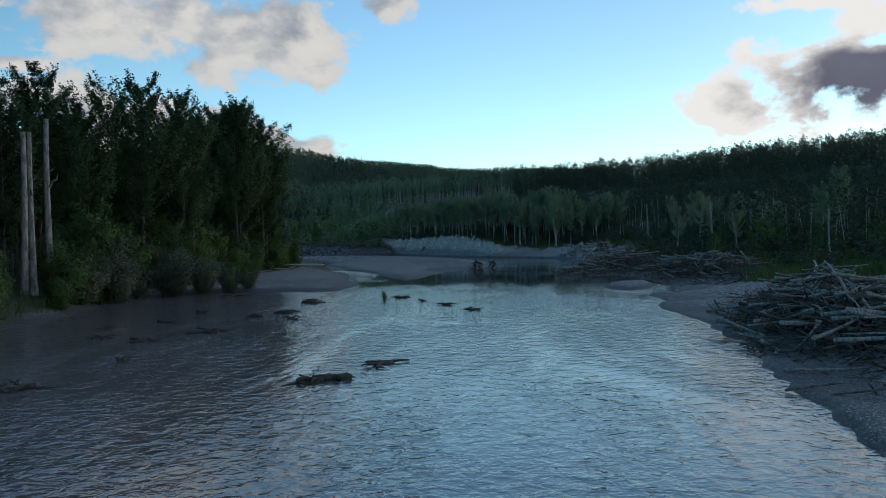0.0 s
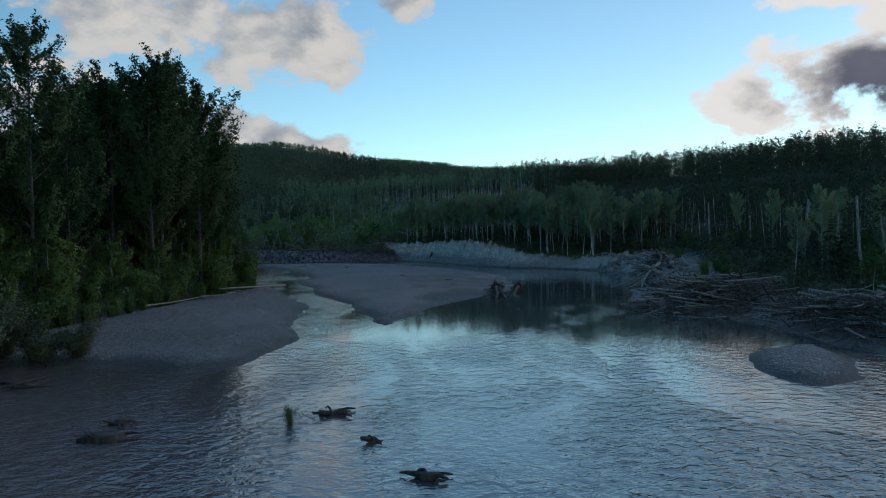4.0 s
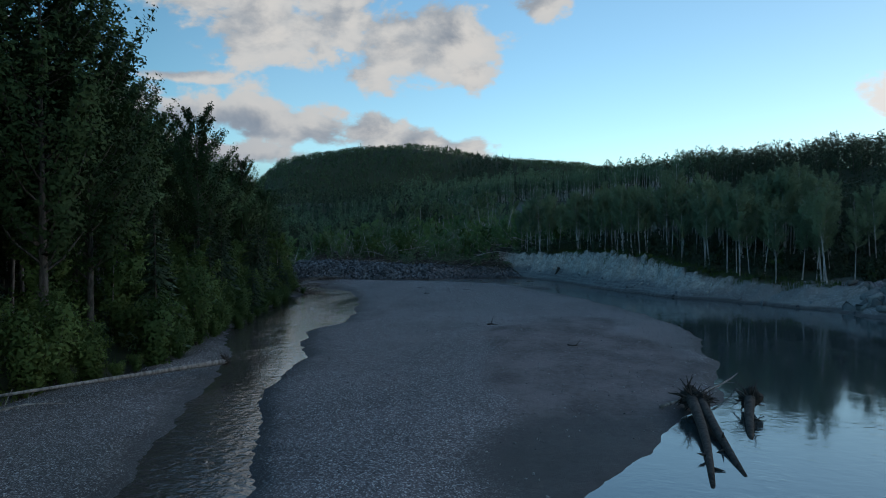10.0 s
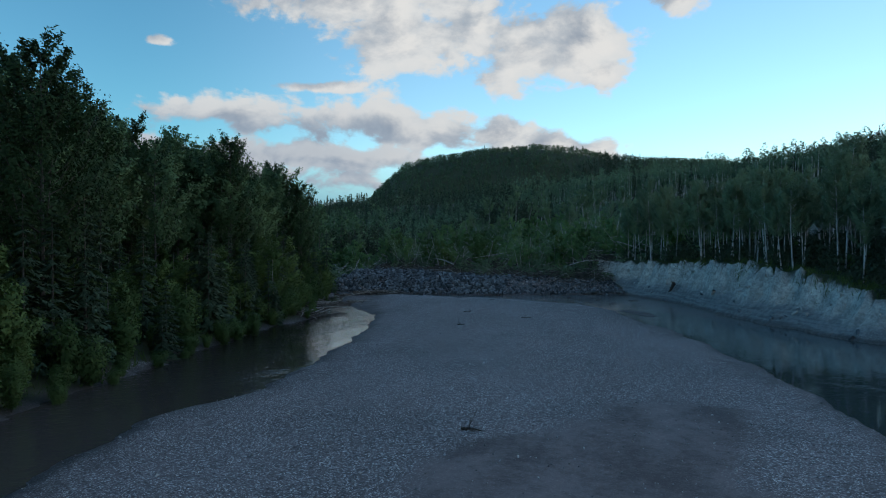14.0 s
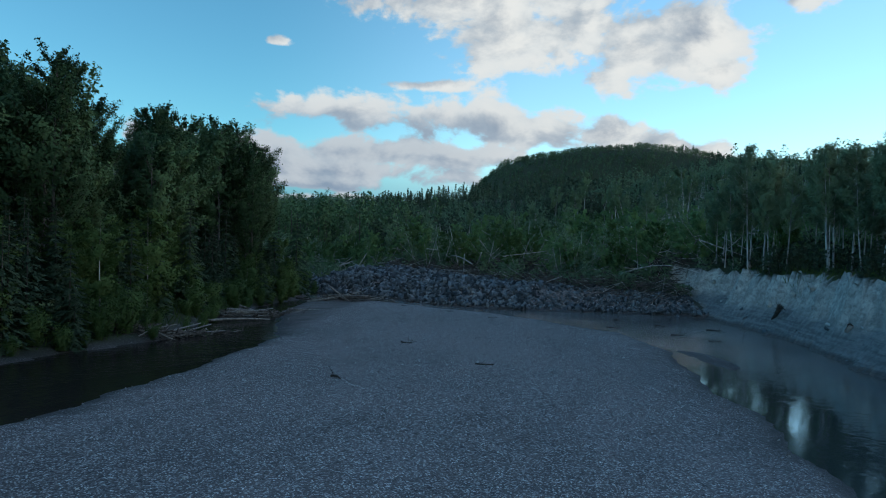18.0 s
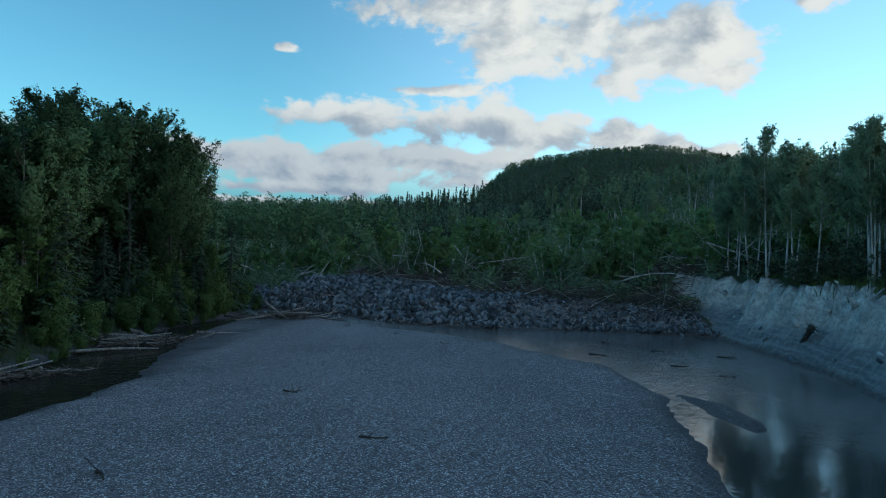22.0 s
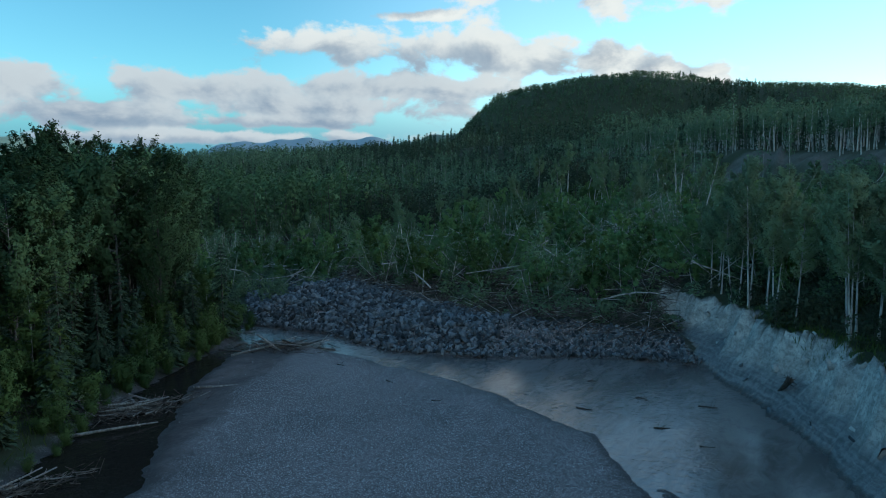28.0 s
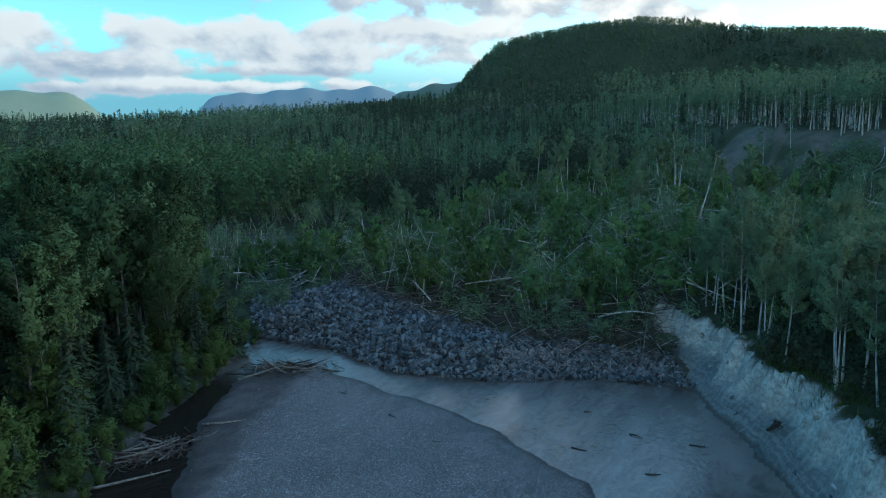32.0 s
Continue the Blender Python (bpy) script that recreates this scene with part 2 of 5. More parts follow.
def gravel_colour(n, where):
    cell = n.add("ShaderNodeTexVoronoi", feature="F1")
    n.put(cell.inputs["Vector"], where)
    cell.inputs["Scale"].default_value = 24.0
    small = n.add("ShaderNodeTexVoronoi", feature="F1")
    n.put(small.inputs["Vector"], where)
    small.inputs["Scale"].default_value = 60.0
    tone = n.add("ShaderNodeSeparateColor")
    n.put(tone.inputs[0], cell.outputs["Color"])
    tone2 = n.add("ShaderNodeSeparateColor")
    n.put(tone2.inputs[0], small.outputs["Color"])
    speck = n.math("POWER", tone.outputs[0], 7.0)
    speck2 = n.math("POWER", tone2.outputs[0], 3.0)
    patch = n.noise(where, 0.09, 4.0, 0.6)
    patch = n.ramp(n.math("ADD", n.math("MULTIPLY", patch, 0.6), n.math("MULTIPLY", n.noise(n.stretch(where, 1.0, 0.4, 1.0), 0.55, 5.0, 0.65), 0.4)), 0.34, 0.66)
    base = n.mix(patch, (0.074, 0.06, 0.063), (0.152, 0.124, 0.128))
    base = n.mix(n.math("MULTIPLY", speck2, 0.38), base, (0.41, 0.35, 0.345))
    base = n.mix(n.math("MULTIPLY", speck, 1.0), base, (0.88, 0.87, 0.86))
    cobble = n.add("ShaderNodeTexVoronoi", feature="F1")
    n.put(cobble.inputs["Vector"], where)
    cobble.inputs["Scale"].default_value = 9.0
    tone3 = n.add("ShaderNodeSeparateColor")
    n.put(tone3.inputs[0], cobble.outputs["Color"])
    stone = n.math("MULTIPLY", n.math("POWER", tone3.outputs[0], 9.0), n.ramp(cobble.outputs["Distance"], 0.5, 0.25))
    base = n.mix(n.math("MULTIPLY", stone, 0.8), base, (0.56, 0.49, 0.48))
    base = n.mix(n.math("MULTIPLY", n.math("POWER", tone3.outputs[1], 6.0), 0.6), base, (0.03, 0.03, 0.032))
    high = n.math("SUBTRACT", n.math("MULTIPLY", cell.outputs["Distance"], -1.0), n.math("MULTIPLY", small.outputs["Distance"], 0.5))
    return base, high


def ground_material():
    """Gravel by the water, forest floor on the banks, bare pale silt on steep faces, far woods beyond."""
    m, n, bsdf, _ = material("river_ground")
    where = n.add("ShaderNodeTexCoord").outputs["Object"]
    kind = n.add("ShaderNodeVertexColor", layer_name="soil")
    split = n.add("ShaderNodeSeparateColor")
    n.put(split.inputs[0], kind.outputs[0])
    gravel, high = gravel_colour(n, where)
    silt = n.mix(n.ramp(n.noise(n.stretch(where, 0.7, 0.7, 1.3), 0.9, 7.0, 0.7), 0.3, 0.7), (0.37, 0.35, 0.325), (0.7, 0.675, 0.625))
    floor = n.mix(n.noise(where, 0.7, 6.0, 0.7), (0.02, 0.026, 0.013), (0.065, 0.08, 0.042))
    mud = n.mix(n.ramp(n.math("ADD", n.math("MULTIPLY", n.noise(n.stretch(where, 1.0, 0.6, 1.0), 0.3, 6.0, 0.7), 0.7), n.math("MULTIPLY", n.noise(where, 3.0, 5.0, 0.7), 0.3)), 0.38, 0.62), (0.1, 0.082, 0.082), (0.22, 0.184, 0.183))
    colour = n.mix(split.outputs[0], gravel, floor)
    layer = n.noise(n.stretch(where, 0.15, 0.15, 4.0), 1.2, 5.0, 0.6)
    shale = n.mix(n.ramp(n.math("ADD", n.math("MULTIPLY", layer, 0.45), n.math("MULTIPLY", n.noise(where, 2.2, 7.0, 0.7), 0.55)), 0.38, 0.62), (0.13, 0.14, 0.147), (0.27, 0.28, 0.285))
    streak = n.noise(n.stretch(where, 0.8, 0.8, 0.55), 1.0, 6.0, 0.7)
    silt = n.mix(n.ramp(streak, 0.45, 0.68, 0.0, 0.5), silt, (0.22, 0.205, 0.19))
    chip = n.noise(where, 3.2, 8.0, 0.75)
    silt = n.mix(n.ramp(chip, 0.56, 0.36, 0.0, 0.7), silt, (0.2, 0.195, 0.19))
    silt = n.mix(kind.outputs[1], silt, shale)
    colour = n.mix(split.outputs[1], colour, silt)
    colour = n.mix(split.outputs[2], colour, mud)
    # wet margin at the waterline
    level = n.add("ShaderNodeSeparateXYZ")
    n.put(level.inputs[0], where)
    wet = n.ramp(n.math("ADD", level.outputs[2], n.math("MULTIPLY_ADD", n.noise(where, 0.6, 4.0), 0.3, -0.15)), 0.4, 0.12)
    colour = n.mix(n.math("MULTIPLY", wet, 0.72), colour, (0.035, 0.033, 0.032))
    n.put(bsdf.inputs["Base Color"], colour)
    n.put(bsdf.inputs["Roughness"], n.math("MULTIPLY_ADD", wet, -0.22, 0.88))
    bsdf.inputs["Specular IOR Level"].default_value = 0.3
    rough = n.noise(where, 2.5, 6.0, 0.7)
    crags = n.math("MULTIPLY", n.noise(n.stretch(where, 1.0, 1.0, 0.9), 1.2, 7.0, 0.65), n.math("MULTIPLY", split.outputs[1], 13.0))
    ledges = n.math("MULTIPLY", n.noise(n.stretch(where, 0.12, 0.12, 3.5), 1.4, 4.0, 0.6), n.math("MULTIPLY", kind.outputs[1], 14.0))
    crags = n.math("ADD", crags, ledges)
    bump(n, bsdf, n.math("ADD", n.math("ADD", n.math("MULTIPLY", high, 0.3), rough), crags), 0.4, 0.1)
    return m


def water_material():
    m, n, bsdf, _ = material("river_water")
    where = n.add("ShaderNodeTexCoord").outputs["Object"]
    bsdf.inputs["Specular IOR Level"].default_value = 0.9
    ripple = n.noise(n.stretch(where, 1.0, 1.15, 1.0), 1.7, 3.0, 0.5, 0.6)
    chop = n.noise(n.stretch(where, 1.0, 1.2, 1.0), 4.6, 2.0, 0.5, 0.4)
    # riffles: rough water in some reaches, glassy in the pools
    split = n.add("ShaderNodeSeparateXYZ")
    n.put(split.inputs[0], where)
    wild = n.ramp(split.outputs[1], 60.0, 84.0, 1.0, 0.06)
    side = n.ramp(split.outputs[0], -7.0, -11.0, 0.0, 0.55)
    silty = n.math("MULTIPLY", n.ramp(split.outputs[1], 186.0, 211.0), n.math("MAXIMUM", n.ramp(split.outputs[0], -38.0, -28.0), n.ramp(split.outputs[1], 211.0, 219.0)))
    # left water tone: brown shallow bed, plus the woods' dark reflection put into colour
    left_tone = n.math("MULTIPLY", n.math("MULTIPLY", n.ramp(split.outputs[0], 5.0, -12.0), n.ramp(split.outputs[1], 48.0, 78.0, 0.55, 1.0)), n.math("SUBTRACT", 1.0, silty))
    n.put(bsdf.inputs["IOR"], n.math("SUBTRACT", n.math("MULTIPLY_ADD", left_tone, n.math("ADD", n.ramp(split.outputs[1], 55.0, 85.0, 0.05, -0.56), n.ramp(split.outputs[1], 150.0, 182.0, 0.0, -0.25)), n.ramp(split.outputs[1], 48.0, 90.0, 1.76, 2.0)), n.math("MULTIPLY", silty, 0.55)))
    n.put(bsdf.inputs["Roughness"], n.math("MULTIPLY_ADD", n.math("MULTIPLY", left_tone, n.ramp(split.outputs[1], 172.0, 192.0)), -0.02, n.math("MULTIPLY_ADD", silty, 0.13, 0.06)))
    n.put(bsdf.inputs["Base Color"], n.mix(silty, n.mix(left_tone, (0.055, 0.072, 0.076), n.mix(n.ramp(split.outputs[1], 55.0, 78.0), (0.25, 0.19, 0.2), n.mix(n.ramp(split.outputs[1], 130.0, 175.0), (0.09, 0.076, 0.07), (0.026, 0.021, 0.018)))), n.mix(n.ramp(n.math("ADD", n.math("MULTIPLY", n.noise(n.stretch(where, 1.0, 0.5, 1.0), 0.12, 5.0, 0.6, 1.0), 0.55), n.math("MULTIPLY", n.noise(n.stretch(where, 1.0, 0.35, 1.0), 0.8, 6.0, 0.65, 1.6), 0.45)), 0.4, 0.6), (0.095, 0.085, 0.083), (0.205, 0.186, 0.18))))
    gust = n.ramp(n.noise(where, 0.06, 4.0, 0.6, 0.8), 0.47, 0.66, 0.0, 0.28)
    wild = n.math("ADD", n.math("MAXIMUM", wild, side), gust, clamp=True)
    streak = n.ramp(n.noise(n.stretch(where, 1.0, 0.35, 1.0), 0.16, 4.0, 0.6, 1.2), 0.36, 0.62, 0.3, 1.0)
    wild = n.math("MULTIPLY", wild, streak)
    height = n.math("MULTIPLY", n.math("ADD", n.math("POWER", ripple, 1.8), n.math("MULTIPLY", chop, 0.32)), wild)
    bump(n, bsdf, height, 1.0, 0.09)
    return m


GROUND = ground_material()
WATER = water_material()

# ---------------------------------------------------------------- mesh helpers


def mesh_from(name, verts, faces, mat, smooth=False, normals=None):
    me = bpy.data.meshes.new(name)
    verts = np.asarray(verts, np.float32).reshape(-1, 3)
    faces = np.asarray(faces, np.int32)
    k = faces.shape[1]
    me.vertices.add(len(verts))
    me.vertices.foreach_set("co", verts.ravel())
    me.loops.add(faces.size)
    me.loops.foreach_set("vertex_index", faces.ravel())
    me.polygons.add(len(faces))
    me.polygons.foreach_set("loop_start", np.arange(0, faces.size, k, dtype=np.int32))
    if smooth or normals is not None:
        me.polygons.foreach_set("use_smooth", np.ones(len(faces), bool))
    me.update(calc_edges=True)
    if normals is not None:
        me.normals_split_custom_set_from_vertices(np.asarray(normals, np.float32).reshape(-1, 3))
    me.materials.append(mat)
    return me


def part(name, me, parent, label=""):
    ob = new(name, me)
    ob.parent = parent
    if label:
        ob["label"] = label
    return ob


def thing(name, label, category, group="", kind=""):
    return tagged(new(name), label, category, group, kind)


def tube(points, radii, sides=7):
    """Vertices and quads of a closed tapering tube along points."""
    points, radii = np.asarray(points, float), np.asarray(radii, float)
    ahead = np.gradient(points, axis=0)
    ahead /= np.linalg.norm(ahead, axis=1, keepdims=True) + 1e-9
    ref = np.where(np.abs(ahead[:, 2:]) > 0.9, np.array([[1.0, 0, 0]]), np.array([[0, 0, 1.0]]))
    a = np.cross(ahead, ref)
    a /= np.linalg.norm(a, axis=1, keepdims=True) + 1e-9
    b = np.cross(ahead, a)
    ang = np.arange(sides) * 2 * np.pi / sides
    ring = a[:, None] * np.cos(ang)[None, :, None] + b[:, None] * np.sin(ang)[None, :, None]
    verts = (points[:, None] + ring * radii[:, None, None]).reshape(-1, 3)
    i, j = np.meshgrid(np.arange(len(points) - 1), np.arange(sides), indexing="ij")
    j2 = (j + 1) % sides
    quads = np.stack([i * sides + j, (i + 1) * sides + j, (i + 1) * sides + j2, i * sides + j2], -1).reshape(-1, 4)
    return verts, quads


def joined(pieces):
    verts, faces, n = [], [], 0
    for v, f in pieces:
        verts.append(v)
        faces.append(f + n)
        n += len(v)
    return np.concatenate(verts), np.concatenate(faces)


def unit(v):
    return v / (np.linalg.norm(v, axis=-1, keepdims=True) + 1e-9)


def leaf_blades(rng, spots, size, long=1.5, droop=0.0, out=None):
    """A pointed leaf or spray at each spot, turned roughly to the outside of its crown; vertices, faces and soft normals."""
    n = len(spots)
    if out is None:
        mid = spots.mean(0)
        span = spots.std(0) + 1e-6
        out = unit((spots - mid) / span)
    out = unit(out + np.array([0, 0, 0.3]))
    face = unit(out + 0.75 * rng.normal(size=(n, 3)))
    d = rng.normal(size=(n, 3))
    d[:, 2] = d[:, 2] * 0.6 - droop
    d = unit(d - face * (d * face).sum(-1, keepdims=True))
    s = np.cross(face, d)
    z = size * rng.uniform(0.6, 1.4, (n, 1))
    verts = np.stack([spots - d * z * long * 0.5, spots + d * z * long * 0.5 - s * z * 0.45, spots + d * z * long * 0.3 + s * z * 0.5], 1)
    soft = unit(out + 0.28 * face)
    return verts.reshape(-1, 3), np.arange(3 * n).reshape(-1, 3), np.repeat(soft, 3, 0)


# ---------------------------------------------------------------- plan of the river
LEFT_BANK = [(-22, -60), (-22, 20), (-23, 41), (-26, 54), (-28, 66), (-27, 82), (-26, 92), (-26, 104), (-24.5, 116), (-25, 126), (-28.5, 134), (-31, 142), (-36, 158),
             (-41, 174), (-43, 184), (-49, 193), (-54, 201), (-59, 214), (-66, 225)]
RIGHT_BANK = [(-21.5, 240), (-14.8, 232), (-9.5, 223), (-5, 216), (-1, 205), (5, 193), (12, 182), (18, 176), (24, 168), (28, 157), (28, 146), (25, 132), (22, 122), (19, 109),
              (15.6, 101.5), (18, 95.5), (21.3, 90), (22.4, 84), (22, 78), (23, 70), (17.5, 62), (14.8, 52), (14.1, 42), (13.6, 36), (12.4, 31), (11, 26), (9.6, 20), (8, 0), (8, -60)]
RUBBLE_TOE = [(-66, 225), (-55, 226), (-43, 222.5), (-33, 225), (-24, 230.5), (-14.8, 232)]
MAIN_BAR = [(-4.6, 88), (-8.3, 100), (-12, 110), (-15, 115), (-18, 128), (-23.5, 141), (-23, 147), (-25.2, 158), (-29, 170), (-33, 180), (-38, 191), (-46, 202), (-51, 212),
            (-53, 220), (-48, 220), (-37, 218), (-26, 215), (-17.8, 210.4), (-12.3, 204), (-9.7, 197.6), (-6.9, 191), (-3, 184), (1, 174), (4.4, 165), (7, 155), (8.8, 147), (8.7, 132),
            (7, 121), (4, 112.5), (0, 104), (-1.6, 98), (-3.6, 88.3)]
LEFT_BAR = [(-30, 72), (-16, 72.5), (-11.6, 70.3), (-9.7, 72.5), (-8.6, 81), (-9.9, 85), (-11.6, 93), (-12.8, 103), (-17, 112.5), (-21, 123), (-25, 131), (-30, 138)]
RUBBLE_TOP = [(-95, 252), (-80, 252.5), (-67, 245), (-52, 238), (-44.5, 235), (-37, 234), (-32, 232), (-24, 235.2), (-18, 236)]
CREST = [(420, 60), (200, 170), (143, 234), (90, 298), (48, 329), (0, 375), (-42, 432), (-80, 470), (-260, 640)]
SAND = [(-0.5, 103), (-1.3, 110), (-4.5, 120), (-6, 130), (-7.8, 141), (-4, 147), (-0.7, 152.5), (2.3, 151.5), (3.5, 141), (8, 129), (5.5, 119), (1.5, 105)]
SPIT = [(-13.0, 205.9), (-9.2, 203.4), (-6.8, 200.0), (-6.0, 197.3), (-7.0, 197.7), (-9.3, 200.4), (-11.9, 203.9)]
MUD_FLAT = [(-36, 189), (-40.5, 192.5), (-47.5, 200), (-53, 207), (-56, 213), (-57.5, 219), (-52, 221), (-46, 206), (-37, 192)]
ISLAND = [(15.5, 66), (14.8, 70), (16.5, 74), (20.5, 76.5), (20.5, 71), (19, 67)]


def side_of(px, py, line, closed=True):
    """The distance to a polyline, and whether each point lies inside it when closed."""
    pts = np.array(line, float)
    nxt = np.roll(pts, -1, 0)
    best = np.full(px.shape, 1e9)
    inside = np.zeros(px.shape, bool)
    last = len(pts) if closed else len(pts) - 1
    for (ax, ay), (bx, by) in zip(pts[:last], nxt[:last]):
        dx, dy = bx - ax, by - ay
        t = np.clip(((px - ax) * dx + (py - ay) * dy) / (dx * dx + dy * dy), 0, 1)
        best = np.minimum(best, np.hypot(px - ax - t * dx, py - ay - t * dy))
        if closed and ay != by:
            cross = ((ay > py) != (by > py)) & (px < (bx - ax) * (py - ay) / (by - ay) + ax)
            inside ^= cross
    return best, inside


def wavy(px, py, scale, seed):
    """Smooth pseudo-random relief between about -1 and 1."""
    r = np.random.default_rng(seed)
    out = np.zeros(px.shape)
    for k in range(7):
        f = scale * 1.7 ** (k * 0.55)
        a, p = r.uniform(0, 2 * np.pi, 2)
        out += np.sin((px * np.cos(a) + py * np.sin(a)) * f + p) / 1.35**k
    return out / 2.4


def step(v, a, b):
    t = np.clip((v - a) / (b - a), 0, 1)
    return t * t * (3 - 2 * t)


RIVER = LEFT_BANK + RUBBLE_TOE[1:] + RIGHT_BANK[2:]


def ground(px, py):
    """Height of the ground, and the share of forest floor, bare silt and mud."""
    px, py = np.asarray(px, float), np.asarray(py, float)
    jx = px + 0.5 * wavy(px, py, 0.5, 3) + 0.12 * wavy(px, py, 1.6, 4)
    jy = py + 0.5 * wavy(px, py, 0.5, 5) + 0.12 * wavy(px, py, 1.6, 6)
    d_riv, in_riv = side_of(jx, jy, RIVER)
    d_left, _ = side_of(jx, jy, LEFT_BANK, False)
    d_right, _ = side_of(jx, jy, RIGHT_BANK, False)
    d_rub, _ = side_of(jx, jy, RUBBLE_TOE, False)
    # where the bluff ends, the slide lies against it
    cut = np.where(py < 240, (px + 14.8) * 0.767 + (py - 232) * 0.642, px + 21.5)
    slid = py > 232
    d_slide = d_rub
    d_right = np.where(slid & (cut < 0), 1e6, d_right)
    d_rub = np.where(slid & (cut >= 0), 1e6, d_rub)
    bed = -0.15 - 0.9 * step(d_riv, 0, 9)
    out = np.minimum(np.minimum(d_left, d_right), d_rub)
    left = (d_left <= d_right) & (d_left <= d_rub)
    rubble = (d_rub < d_left) & (d_rub < d_right)
    right = ~left & ~rubble
    # left bank: a low bench with woods, then an old arm of the river
    z_left = 0.1 + 1.1 * step(out, 0, 3.5) + 0.35 * step(out, 3, 14) + 0.2 * wavy(px, py, 0.35, 8)
    arm = step(out, 52, 60) * (1 - step(out, 84, 96)) * step(py, 120, 150)
    z_left -= 2.6 * arm
    z_left += 4.0 * step(out, 95, 190)
    # rubble toe and slide behind
    back = np.minimum(d_slide, d_left)
    z_rub = 0.2 + 2.1 * step(back, 0, 5) + 2.6 * step(back, 4, 30) + (0.5 * wavy(px, py, 0.3, 9) + 0.3 * wavy(px, py, 0.9, 35)) * step(back, 0, 6) + 1.8 * step(back, 30, 70)
    # right bank: meadow, drift shore, low bluff, white bluff
    bluff = step(py, 172, 184)
    low = step(py, 132, 150) * (1 - bluff)
    gully = 1.2 * wavy(px, py, 0.45, 12) + 0.5 * wavy(px, py, 1.5, 13) + 0.45 * wavy(px, py, 5.5, 24)
    o1, o2 = out + 0.3 * gully, out + 0.75 * gully
    z_flat = 0.12 + 0.9 * step(out, 0, 10) + 0.8 * step(out, 8, 24) + 0.15 * wavy(px, py, 0.5, 14)
    crag = 0.5 * wavy(px, py, 0.8, 15) + 0.45 * wavy(px, py, 2.0, 25) + 0.2 * wavy(px, py, 4.5, 26)
    z_low = 0.1 + 2.2 * step(o2, 0.3, 5) + 1.2 * step(out, 6, 16) + crag * step(out, 0.5, 3) * (1 - 0.6 * step(out, 8, 14))
    notch = 0.6 * wavy(px, py, 0.9, 27) + 0.55 * wavy(px, py, 2.4, 28)
    tall = (0.45 + 0.55 * step(py, 176, 206)) * (1 - 0.16 * step(py, 212, 232))
    z_bluff = 0.1 + tall * (2.1 * step(o1, 0, 2.3) + (3.4 + 0.75 * notch) * step(o2, 2.1, 3.6) + (0.4 - 0.75 * notch) * step(out, 4.5, 12))
    z_right = z_flat * (1 - bluff - low) + z_low * low + z_bluff * bluff
    buried = slid & (cut >= 0) & (px < 5) & (z_rub - 0.9 * cut > z_bluff)
    z_right = np.where(buried, z_rub - 0.9 * cut, z_right)
    z_rub = z_rub + (5.6 - z_rub) * step(cut, -9, 0) * step(py, 239, 247) * slid
    lumps = 0.3 * wavy(px, py, 1.8, 31) + 0.14 * wavy(px, py, 5.5, 32)
    z_right = z_right + bluff * np.where(buried, 0, 1) * lumps * step(out, 1.9, 2.6) * (1 - step(out, 4.0, 6.0))
    z = np.where(in_riv, bed, np.where(left, z_left, np.where(rubble, z_rub, z_right)))
    # the upland: a slide scarp below a wooded crest
    dry = np.where(in_riv, 0.0, 1.0)
    d_crest, behind = side_of(px, py, CREST + [(-260, 3000), (420, 3000)])
    d_crest = np.where(behind, side_of(px, py, CREST, False)[0] * -1, d_crest)
    c = d_crest + 5 * wavy(px, py, 0.05, 16)
    up = step(px, -330, -70)
    z = z + dry * up * (4.5 * step(-c, -120, -56) + 13.0 * step(-c, -53, -28) + 6.0 * step(-c, -28, 4))
    far = np.hypot(px, py - 165)
    ang = np.degrees(np.arctan2(-px, py - 165))
    z = z + dry * (0.008 + 0.03 * step(ang, 22, 34)) * np.clip(far - 240, 0, 1100)
    # the wooded plateau in front of the mountain
    rise = np.interp(ang, (-30, 0, 12, 24, 29, 36, 45, 58, 80), (0, 4, 9, 17, 20, 15, 9, 6, 0))
    z = z + dry * rise * step(far, 320, 470) * (1 - step(far, 760, 1150))
    # the table mountain
    prof = np.interp(ang, (-45, -20, 0, 3, 8.6, 12, 16, 21, 24, 26.8, 29, 30.6, 32.6), (40, 120, 148, 158, 188, 214, 232, 222, 206, 180, 112, 50, 0))
    z = z + prof * step(far, 1150, 1700) + 4 * wavy(px, py, 0.012, 18) * step(far, 500, 1200)
    # gravel bars
    mud = np.zeros(px.shape)
    for bar, top, reach in ((MAIN_BAR, 0.75, 12), (LEFT_BAR, 0.6, 7), (ISLAND, 0.3, 2), (SPIT, 0.12, 2), (MUD_FLAT, 0.06, 2)):
        d, inside = side_of(jx, jy, bar)
        rise = -0.06 + 0.27 * step(d, 0, 0.9) + top * (1 - np.exp(-d / reach)) + 0.04 * wavy(px, py, 0.4, 19)
        z = np.where(inside & in_riv, np.maximum(z, rise), np.where(in_riv, np.maximum(z, np.where(d < 6, -0.06 - 0.16 * d, -9)), z))
    bar_in = side_of(jx, jy, MAIN_BAR)[1]
    d_sand, in_sand = side_of(px, py, SAND)
    sand = step(np.where(in_sand, d_sand, -d_sand) + 0.9 * wavy(px, py, 0.35, 21) + 0.5 * wavy(px, py, 1.1, 33), -0.6, 1.0)
    hollow = np.exp(-(((px - 1.0) / 4.6) ** 2 + ((py - 109.5) / 6.2) ** 2) ** 1.5)
    z = np.where(bar_in, z - np.clip(z - 0.05, 0, 2) * hollow, z)
